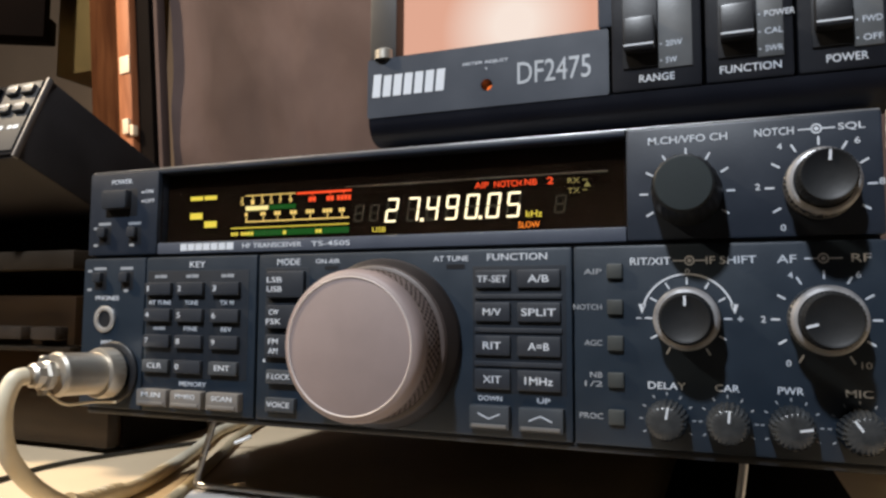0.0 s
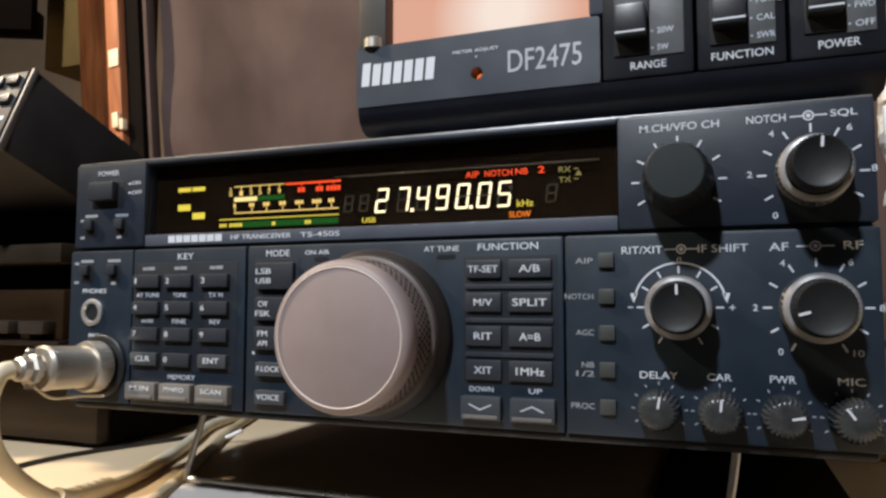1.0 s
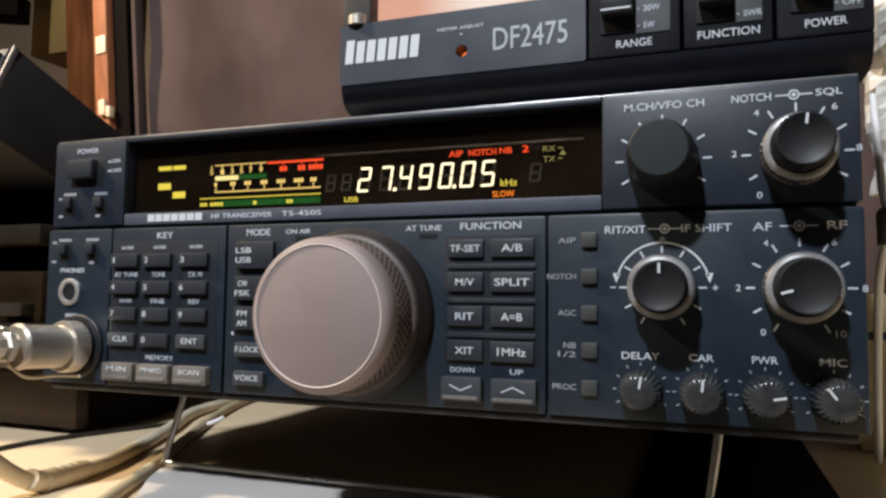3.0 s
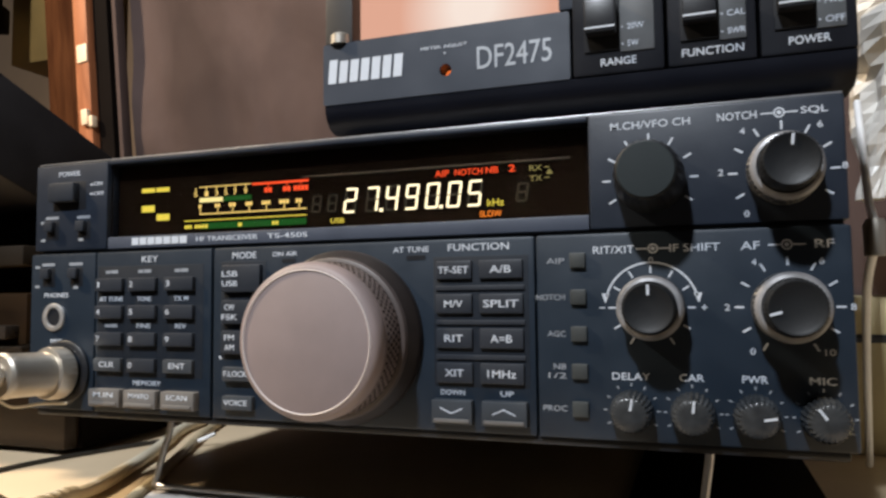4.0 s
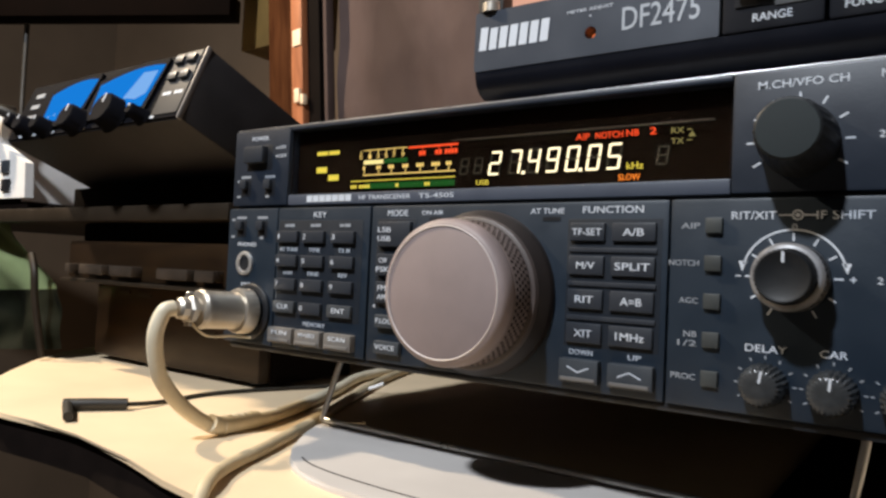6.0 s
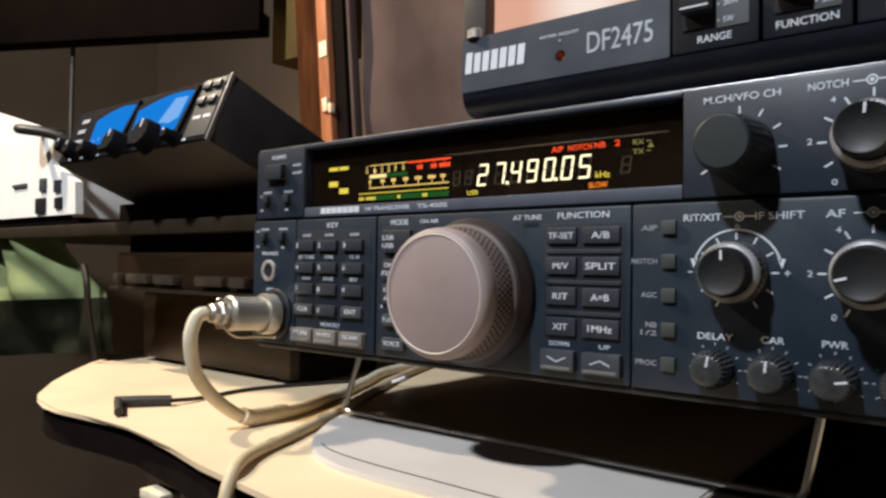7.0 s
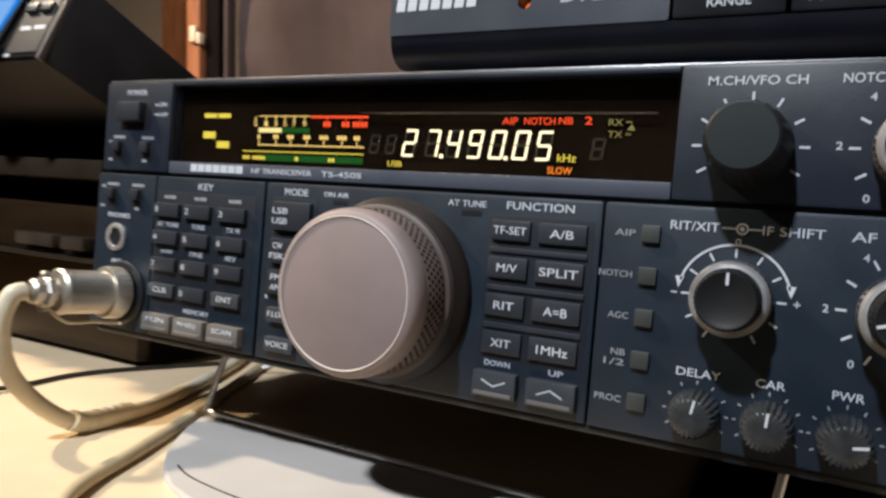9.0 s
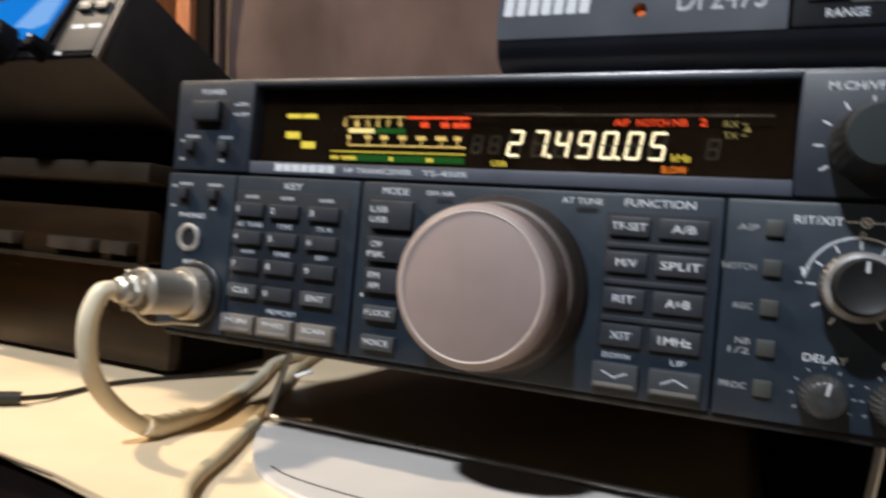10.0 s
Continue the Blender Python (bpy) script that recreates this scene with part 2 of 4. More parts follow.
def round_rect(x0, x1, z0, z1, r, n=5):
    out = []
    for cx, cz, a0 in ((x1 - r, z1 - r, 0), (x0 + r, z1 - r, 90), (x0 + r, z0 + r, 180), (x1 - r, z0 + r, 270)):
        for k in range(n + 1):
            a = radians(a0 + 90 * k / n)
            out.append((cx + r * math.cos(a), cz + r * math.sin(a)))
    return out


def words(text, x, z, width, height, y, material, parent, thick=0.12, slant=0.0, name="lettering", bold=0.004):
    """Raised print on a face that looks towards -y: its middle at (x, z), width and capital height in millimetres."""
    cu = bpy.data.curves.new("scrap", "FONT")
    cu.body, cu.size, cu.align_x, cu.extrude, cu.resolution_u, cu.shear = text, 1.0, "CENTER", 0.5, 3, slant
    cu.offset = bold
    ob = bpy.data.objects.new("scrap", cu)
    me = bpy.data.meshes.new_from_object(ob)
    bpy.data.objects.remove(ob)
    bpy.data.curves.remove(cu)
    xs, ys = [v.co.x for v in me.vertices], [v.co.y for v in me.vertices]
    w, h = max(xs) - min(xs), max(ys) - min(ys)
    mx, my = (max(xs) + min(xs)) / 2, (max(ys) + min(ys)) / 2
    for v in me.vertices:
        v.co = Vector(((x + (v.co.x - mx) * width / w), y - thick * (v.co.z + 0.5), z + (v.co.y - my) * height / h)) * MM
    me.name = name
    me.materials.append(material)
    o = new(name, me)
    o.parent = parent
    return o


def bar(x0, x1, z0, z1, y, material, parent, name="printed_mark", thick=0.12):
    return part(name, box(x0, x1, y - thick, y, z0, z1), material, parent, smooth=False)


def ticks(cx, cz, r0, r1, angles, w, y, parent, material=None):
    for a in angles:
        s, c = math.sin(radians(a)), math.cos(radians(a))
        q = [(cx + s * r + e * c * w / 2, cz + c * r - e * s * w / 2) for r, e in ((r0, -1), (r1, -1), (r1, 1), (r0, 1))]
        part("scale_mark", plate(q, y - 0.12, y), material or WHITE, parent, smooth=False)

# ---------------------------------------------------------------- the transceiver
radio = thing("radio_transceiver", "dark slate radio transceiver with lit amber display on a wire stand", "radio")
part("case", box(1.5, 268.5, 11, 313, 5, 93.5, 1.5), CASE, radio, "black painted metal case")
# lower front: three blocks with grooves between them
FL = part("front_panel", box(-1, 29.6, 0, 12, 5, 61.6, 1.0), PANEL, radio)
FK = part("front_panel", box(30.0, 79.6, 0, 12, 5, 61.6, 1.0), PANEL, radio)
bmc = bmesh.new()
box(80.4, 189.9, 0, 12, 5, 61.6, 1.0, bm=bmc)
FC = part("front_panel", bmc, PANEL, radio)
FR = part("front_panel", box(190.3, 270, -0.2, 12, 5, 61.6, 1.0), PANEL, radio)
# upper front
UL = part("upper_panel", box(-0.6, 33.4, 1.0, 12, 62.8, 95.0, 0.9), PANEL_TOP, radio)
UR = part("upper_panel", box(205.6, 270, 1.0, 12, 62.8, 95.2, 0.9), PANEL_TOP, radio)
part("top_rail", box(33.6, 205.4, 1.0, 12, 93.4, 95.1, 0.5), PANEL_TOP, radio)
US = part("title_strip", box(33.6, 205.4, 1.4, 12, 62.8, 67.0, 0.4), STRIP, radio)
# thin silver strip puts the highlight of the cover's front lip into the shape
part("cover_edge", box(-0.4, 269.8, 2.0, 15, 95.25, 95.75, 0.2), ALU, radio, "bright strip for the highlight along the cover edge")
part("seam", box(0, 269, 4, 12, 61.2, 63.2), BLACK, radio)
part("base_lip", box(2, 268, 1.5, 14, 2.6, 5.4, 0.8), BLACK, radio)
for fx, fy in ((24, 285), (246, 285)):
    part("foot", lathe([(8, 5), (8, -2), (7, -3.5)], 24, "z", (fx, fy, 0)), BLACK, radio)
# wire bail that props the front up
part("wire_bail", tube([(32, 42, 3), (30, 38, -12), (28.2, 34.4, -26), (28.8, 34, -28.6), (32, 34, -29.4), (80, 34, -29.5), (180, 34.5, -29.5), (226, 35.5, -29.4), (231, 35.8, -28.2), (232.4, 36, -24.6), (234.5, 38, -12), (236.5, 42, 3)], 1.35), CHROME, radio, "bright bent wire stand")

# display
D = part("display_back", box(34, 205, 6.4, 10, 67.2, 93.2), BACKING, radio, "black display backing")
part("display_pane", box(34.1, 204.9, 2.4, 3.2, 67.1, 93.3), PANE, radio, "smoked clear pane").visible_shadow = False
DY = 6.3
part("display_line", box(116, 200, DY - 0.25, DY, 84.2, 84.5), G_DIM, radio, smooth=False)
part("display_line", box(112, 200, 3.6, 4.0, 84.1, 84.4), LIP, radio, "thin brown bezel line", smooth=False)


def lit(x0, x1, z0, z1, material, name="display_bar"):
    return part(name, box(x0, x1, DY - 0.15, DY, z0, z1), material, D, smooth=False)


for x0, x1, z in ((49.7, 55.3, 82.7), (56.0, 61.5, 82.7), (49.7, 55.2, 76.2), (56.2, 61.6, 73.0)):
    lit(x0, x1, z - 0.75 if z > 80 else z - 1.15, z + 0.75 if z > 80 else z + 1.15, G_YELLOW, "display_flag")
lit(74, 94.6, 82.4, 82.7, G_AMBER)
lit(95.2, 116.4, 82.0, 82.7, G_RED)
for i, x in enumerate((72.6, 77, 81, 84.8, 88.5, 92.6)):
    words(("S", "1", "3", "5", "7", "9")[i], x, 80.2, 1.3, 1.7, DY, G_AMBER, D)
    lit(x - 0.15, x + 0.15, 81.2, 82.4, G_AMBER, "display_tick")


def figures(x0, x1, z0, z1, material, y=None):
    """A small lit number too faint to read: short upright bars side by side."""
    n = max(1, round((x1 - x0) / 1.25))
    step = (x1 - x0) / n
    for k in range(n):
        b = lit(x0 + k * step, x0 + (k + 1) * step - 0.32, z0, z1, material, "display_number")
        if y:
            b.data.transform(Matrix.Translation((0, -y * MM, 0)))


for x0, x1 in ((100, 103), (107.0, 110), (111, 116.5)):
    figures(x0, x1, 79.3, 80.9, G_RED)
for x in (101.4, 108.4, 113.6):
    lit(x - 0.15, x + 0.15, 81.2, 82.1, G_RED, "display_tick")
lit(74.2, 83.6, 77.3, 78.8, G_YELLOW_PALE)
lit(84.0, 94.8, 77.3, 78.9, G_GREEN)
for x0, x1 in ((73.9, 75.2), (80.5, 82.8), (86.2, 89), (92.7, 95.5), (99, 102.4), (105.6, 109.4), (111.8, 114.2)):
    figures(x0, x1, 75.3, 76.6, G_AMBER)
    lit((x0 + x1) / 2 - 0.15, (x0 + x1) / 2 + 0.15, 73.6, 75.1, G_AMBER, "display_tick")
lit(74.2, 115.6, 73.1, 73.5, G_AMBER)
lit(68, 115.6, 71.0, 71.35, G_YELLOW)
lit(75, 115.6, 68.2, 70.2, G_GREEN)
for x0, x1 in ((68.3, 71.5), (72.5, 78), (90, 91.6), (103, 105.6)):
    figures(x0, x1, 68.5, 69.7, G_YELLOW, 0.16)

SEG = {"0": "abcdef", "2": "abged", "4": "fgbc", "5": "afgcd", "7": "abc", "9": "abcdfg", "8": "abcdefg"}


def digit(ch, cx, cz, w, h, t, material, parent, y):
    """A seven-segment figure, leaning like the display's own."""
    lean = 0.14
    hw, hh = w / 2, h / 2
    for s in SEG[ch]:
        x0, x1, z0, z1 = {"a": (-hw + t * .6, hw - t * .6, hh - t, hh), "g": (-hw + t * .7, hw - t * .7, -t / 2, t / 2), "d": (-hw + t * .6, hw - t * .6, -hh, -hh + t),
                          "b": (hw - t, hw, t * .25, hh - t * .35), "c": (hw - t, hw, -hh + t * .35, -t * .25), "f": (-hw, -hw + t, t * .25, hh - t * .35), "e": (-hw, -hw + t, -hh + t * .35, -t * .25)}[s]
        q = [(cx + a + lean * b, cz + b) for a, b in ((x0, z0), (x1, z0), (x1, z1), (x0, z1))]
        part("display_segment", plate(q, y - 0.15, y), material, parent, smooth=False)


for ch, x in zip("2749005", (131.5, 139.0, 145.7, 152.3, 159.0, 165.9, 172.3)):
    digit("8", x, 74.9, 4.2, 7.8, 0.66, G_DIM, D, DY - 0.01)
    digit(ch, x, 74.9, 4.2, 7.8, 0.68, G_WHITE, D, DY - 0.18)
for x in (142.0, 161.6):
    part("display_point", box(x - 0.5, x + 0.5, DY - 0.3, DY, 70.9, 71.9), G_WHITE, D, smooth=False)
for x in (119.4, 125.0, 186.6):
    digit("8", x, 74.4, 3.4, 5.6, 0.6, G_DIM, D, DY)
words("kHz", 178.6, 71.9, 5.0, 2.0, DY, G_YELLOW, D)
words("SLOW", 177.0, 68.6, 6.6, 1.8, DY, G_ORANGE, D)
words("USB", 126.8, 68.8, 4.8, 1.6, DY, G_YELLOW, D)
words("AIP", 162.0, 81.4, 4.4, 1.9, DY, G_RED, D)
words("NOTCH", 170.4, 81.4, 8.6, 1.9, DY, G_RED, D)
words("NB", 177.6, 81.5, 3.8, 1.8, DY, G_RED, D)
words("2", 183.6, 81.6, 1.9, 2.0, DY, G_RED, D)
words("RX", 190.6, 81.2, 3.6, 1.6, DY, G_DIM_LIT := glow("display_faint", (0.75, 0.68, 0.25), 0.35), D)
words("TX", 190.6, 78.2, 3.6, 1.6, DY, G_DIM_LIT, D)
lit(193.2, 194.6, 81.1, 81.4, G_DIM_LIT)
lit(193.2, 194.6, 78.1, 78.4, G_DIM_LIT)
part("display_triangle", plate([(193.6, 79.2), (195.6, 79.2), (194.6, 80.8)], DY - 0.15, DY), G_DIM_LIT, D, smooth=False)

# the lit figures sit in depth behind the pane
for o in D.children:
    o.data.transform(Matrix.Translation((0.2314, 0, 0.0442)) @ Matrix.Diagonal((1.028, 1, 1.028, 1)) @ Matrix.Translation((-0.2314, 0, -0.0442)))

# title strip: the maker's mark is a row of plain blocks
for k in range(7):
    bar(44.6 + 3.45 * k, 47.6 + 3.45 * k, 63.8, 66.4, 1.4, WHITE, US, "maker_mark")
words("HF TRANSCEIVER", 84.5, 65.0, 24.5, 1.7, 1.4, WHITE, US)
words("TS-450S", 108.0, 65.0, 15.0, 1.7, 1.4, WHITE, US)


def key(x0, x1, z0, z1, y, out, material, text="", panel=FC, w=0.0, h=1.9, name="button", size=0.5):
    """A push button that stands out of the panel by `out`, with its print."""
    b = part(name, box(x0, x1, y - out, y + 1.5, z0, z1, size), material, radio)
    rows = text.split("|") if text else []
    for i, row in enumerate(rows):
        wide = w or min((x1 - x0) * 0.72, 1.75 * len(row))
        mid = (z0 + z1) / 2 + ((len(rows) - 1) / 2 - i) * (h + 0.9)
        words(row, (x0 + x1) / 2, mid, wide, h, y - out, WHITE, b)
    return b


# upper left: power and two small switches
words("POWER", 15.6, 91.2, 10.2, 1.9, 1.0, WHITE, UL)
part("socket_recess", box(7.8, 23.6, 0.9, 3, 77.6, 88.2, 0.3), BLACK, radio)
key(8.4, 20.6, 80.6, 87.6, 1.0, 3.2, BUTTON, name="power_button", size=0.8)
for z, a in ((86.6, 25.6), (83.2, 25.6)):
    bar(a, a + 1.2, z - 0.3, z + 0.3, 1.0, WHITE, UL)
words("ON", 29.2, 86.8, 3.8, 1.4, 1.0, WHITE, UL)
words("OFF", 29.6, 83.2, 4.8, 1.4, 1.0, WHITE, UL)
for cx, panel, cz, yy in ((7.6, UL, 70.4, 1.0), (22.6, UL, 70.2, 1.0), (7.4, FL, 53.0, 0.0), (20.6, FL, 53.0, 0.0)):
    part("switch_recess", box(cx - 2.6, cx + 3.4, yy - 0.1, yy + 2, cz - 3.6, cz + 3.4, 0.3), BLACK, radio)
    key(cx - 2.2, cx + 1.8, cz - 0.6, cz + 3.2, yy, 2.0, BUTTON, name="slide_switch")
    bar(cx - 3.0, cx + 3.2, cz + 4.1, cz + 5.2, yy, GREY_PRINT, panel, "illegible_print")
for cx, cz, panel, yy in ((3.2, 73.4, UL, 1.0), (3.4, 66.8, UL, 1.0), (21.5, 66.6, UL, 1.0), (2.2, 56.8, FL, 0.0), (2.2, 49.6, FL, 0.0), (20.6, 49.2, FL, 0.0)):
    bar(cx - 1.0, cx + 1.2, cz - 0.5, cz + 0.5, yy, GREY_PRINT, panel, "illegible_print")
# phones socket
words("PHONES", 11.6, 46.4, 11.5, 1.7, 0.0, WHITE, FL)
sock = part("phones_socket", lathe([(5.0, -1), (5.0, 0.7), (4.4, 1.0), (3.5, 0.9), (3.2, 0.2), (3.2, -4)], 32, "-y", (10.9, 0, 38.4)), CHROME, radio)
part("socket_hole", lathe([(3.1, -5), (3.1, 0.35)], 24, "-y", (10.9, 0, 38.4)), BLACK, sock)
words("MIC", 12.0, 29.6, 5.2, 1.7, 0.0, WHITE, FL)
part("mic_socket", lathe([(11.5, -1), (11.5, 1.0), (10.6, 1.6), (9.2, 1.6), (9.2, -2)], 36, "-y", (16.6, 0, 18.6)), BLACK, radio)

# keypad
words("KEY", 54.0, 58.6, 7.0, 2.2, 0.0, WHITE, FK)
part("keypad_tray", box(31.2, 76.6, -0.12, 2, 17.8, 56.4, 0.2), TRAY, radio)
COLS, ROWS_Z = (37.3, 51.8, 67.4), (49.8, 40.2, 30.8, 21.8)
NAMES = ("1", "2", "3", "4", "5", "6", "7", "8", "9", "CLR", "0", "ENT")
OVER = ("", "", "", "AT TUNE", "TONE", "TX M", "", "FINE", "REV")
for k, n in enumerate(NAMES):
    cx, cz = COLS[k % 3], ROWS_Z[k // 3]
    last = n in ("CLR", "ENT")
    b = part("key", box(cx - 6.0, cx + 6.0, -1.9, 1.5, cz - 2.3, cz + 2.3, 0.5), BUTTON_MID if last else BUTTON, radio)
    if last:
        words(n, cx, cz + 0.2, 6.6, 1.9, -1.9, WHITE, b)
    else:
        words(n, cx - 4.2, cz + 0.1, 0.7 if n == "1" else 1.5, 2.0, -1.9, WHITE, b)
    if k < 9:
        if OVER[k]:
            words(OVER[k], cx, cz + 4.6, 1.5 * len(OVER[k]), 1.6, -0.12, WHITE, FK)
        else:
            bar(cx - 2.6, cx - 0.4, cz + 4.0, cz + 5.1, -0.12, GREY_PRINT, FK, "illegible_print")
            bar(cx - 0.1, cx + 2.9, cz + 4.0, cz + 5.2, -0.12, GREY_PRINT, FK, "illegible_print")
words("MEMORY", 53.4, 15.7, 12.0, 1.7, 0.0, WHITE, FK)
for cx, tx in ((37.2, "M.IN"), (52.6, "M>VFO"), (68.4, "SCAN")):
    b = part("memory_key", box(cx - 6.8, cx + 6.8, -3.0, 1.5, 7.3, 13.5, 0.6), BUTTON_GREY, radio)
    words(tx, cx, 11.6, 8.6, 1.7, -3.0, WHITE, b)
    part("key_ridge", box(cx - 6.0, cx + 6.0, -3.7, -2.9, 8.0, 9.2, 0.3), BUTTON_GREY, b)

# mode column
words("MODE", 92.7, 58.8, 9.2, 2.2, 0.0, WHITE, FC)
words("ON AIR", 108.0, 58.8, 9.2, 1.5, 0.0, WHITE, FC)
bar(107.0, 112.0, 56.0, 57.2, 0.0, BLACK, FC, "on_air_window")
part("mode_tray", box(83.6, 101.2, -0.12, 2, 24.6, 56.8, 0.3), TRAY, radio)
for z0, z1, tx in ((46.6, 55.6, "LSB|USB"), (36.2, 44.0, "CW|FSK"), (26.4, 34.0, "FM|AM")):
    b = part("mode_key", box(84.8, 99.8, -2.0, 1.5, z0, z1, 0.6), BUTTON, radio)
    for i, row in enumerate(tx.split("|")):
        words(row, 88.4, (z0 + z1) / 2 + 1.6 - 3.2 * i, 2.2 * len(row) - 0.6, 1.9, -2.0, WHITE, b)
for z0, z1, tx in ((17.6, 22.2, "F.LOCK"), (8.3, 12.9, "VOICE")):
    b = part("mode_key", box(85.6, 97.2, -2.2, 1.5, z0, z1, 0.6), BUTTON_MID, radio)
    words(tx, 91.0, (z0 + z1) / 2 + 0.2, 9.0, 1.8, -2.2, WHITE, b)
bar(83.2, 84.2, 24.6, 25.6, 0.0, WHITE, FC)

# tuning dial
# the body's dark colour includes the shade on the dial's side
dial = part("tuning_dial", lathe([(27.0, -0.5), (27.0, 1.5), (26.5, 3.0), (25.4, 4.4), (24.5, 6.5), (23.8, 7.6), (22.7, 8.6), (22.5, 18.0), (20, 19.0)], 120, "-y", (128.8, 0, 32.2)), DIAL_SIDE_SHADED, radio, "brown tuning dial with a knurled band")
part("dial_rim", lathe([(22.2, 17.6), (22.75, 17.9), (22.8, 19.2), (22.6, 20.7), (22.2, 21.8), (21.5, 22.6), (20.5, 23.0)], 120, "-y", (128.8, 0, 32.2)), DIAL_RIM, dial, "satin mauve-brown rim")
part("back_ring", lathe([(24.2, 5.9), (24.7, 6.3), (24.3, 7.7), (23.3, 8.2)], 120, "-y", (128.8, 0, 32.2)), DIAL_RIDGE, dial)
part("dial_ring", lathe([(20.55, 22.6), (20.5, 23.15), (20.25, 23.35), (20.0, 23.15), (19.95, 22.6)], 96, "-y", (128.8, 0, 32.2)), DIAL_LINE, dial, "thin pale ring")
part("dial_face", lathe([(19.97, 22.2), (19.9, 22.8), (19.4, 22.92), (0.5, 22.92)], 96, "-y", (128.8, 0, 32.2)), DIAL, dial, "matt mauve-brown dial face")
part("dial_band", lathe([(22.7, 8.1), (23.0, 8.5), (22.75, 17.2), (22.4, 17.7)], 120, "-y", (128.8, 0, 32.2)), DIAL_BAND, dial, "brown knurled band")
bmk = bmesh.new()
for row in range(5):
    for k in range(68):
        a = 2 * math.pi * (k + 0.5 * (row % 2)) / 68
        c, s = math.cos(a), math.sin(a)
        h = 9.5 + 1.62 * row
        q = []
        for dt, dh, dr in ((-0.72, 0, 0.0), (0, -0.70, 0.0), (0.72, 0, 0.0), (0, 0.70, 0.0), (0, 0, 0.05)):
            r = 23.30 - 0.0287 * h + dr
            q.append(bmk.verts.new((128.8 + r * c - dt * s, -(h + dh), 32.2 + r * s + dt * c)))
        for i in range(4):
            bmk.faces.new((q[i], q[(i + 1) % 4], q[4]))
tagged(part("knurling", bmk, BACKING, dial, smooth=False), kind="stuff")

# function keys
words("AT TUNE", 152.0, 58.8, 11.6, 1.7, 0.0, WHITE, FC)
bar(150.6, 156.6, 55.6, 57.0, 0.0, BLACK, FC, "tune_window")
words("FUNCTION", 173.2, 59.0, 18.6, 2.1, 0.0, WHITE, FC)
part("function_tray", box(159.2, 188.2, -0.12, 2, 18.2, 56.3, 0.3), TRAY, radio)
for (l, r_), (z0, z1) in zip((("TF-SET", "A/B"), ("M/V", "SPLIT"), ("RIT", "A=B"), ("XIT", "1MHz")), ((49.6, 55.0), (39.5, 45.2), (29.4, 35.2), (19.3, 25.2))):
    key(160.2, 171.4, z0, z1, 0, 1.3, BUTTON, l, w=min(1.9 * len(l), 9.4), h=2.1)
    key(173.6, 186.6, z0, z1, 0, 1.3, BUTTON, r_, w=min(2.1 * len(r_), 10.4), h=2.2)
    if z0 > 20:
        part("tray_rib", box(160.0, 187.0, -0.7, 1, z0 - 3.3, z0 - 1.9, 0.2), BUTTON, radio)
words("DOWN", 164.9, 16.5, 7.4, 1.5, 0.0, WHITE, FC)
words("UP", 181.3, 16.5, 3.9, 1.5, 0.0, WHITE, FC)
for x0, x1, sgn in ((159.0, 171.4, -1), (174.2, 187.5, 1)):
    b = part("step_key", box(x0, x1, -2.6, 1.5, 7.6, 14.6, 0.6), BUTTON_MID, radio)
    cx = (x0 + x1) / 2
    part("key_ridge", box(x0 + 0.8, x1 - 0.8, -3.2, -2.5, 8.2, 9.3, 0.3), BUTTON_GREY, b)
    q = [(cx - 3.4, 11.8 - sgn * 0.7), (cx, 11.8 + sgn * 0.8), (cx + 3.4, 11.8 - sgn * 0.7), (cx + 3.4, 11.4 - sgn * 0.7), (cx, 11.4 + sgn * 0.8), (cx - 3.4, 11.4 - sgn * 0.7)]
    part("chevron", plate(q, -2.75, -2.6), WHITE, b, smooth=False)

# small square keys
for z, tx in ((54.2, "AIP"), (44.0, "NOTCH"), (33.8, "AGC"), (23.5, "NB|1/2"), (13.2, "PROC")):
    part("square_key", box(200.0, 204.4, -1.4, 1.5, z - 2.1, z + 2.1, 0.4), SQUARE, radio)
    rows = tx.split("|")
    for i, row in enumerate(rows):
        wide = 1.55 * len(row) + 0.4
        words(row, 198.4 - wide / 2, z + ((len(rows) - 1) / 2 - i) * 2.5, wide, 1.6, -0.2, GREY_PRINT, FR)


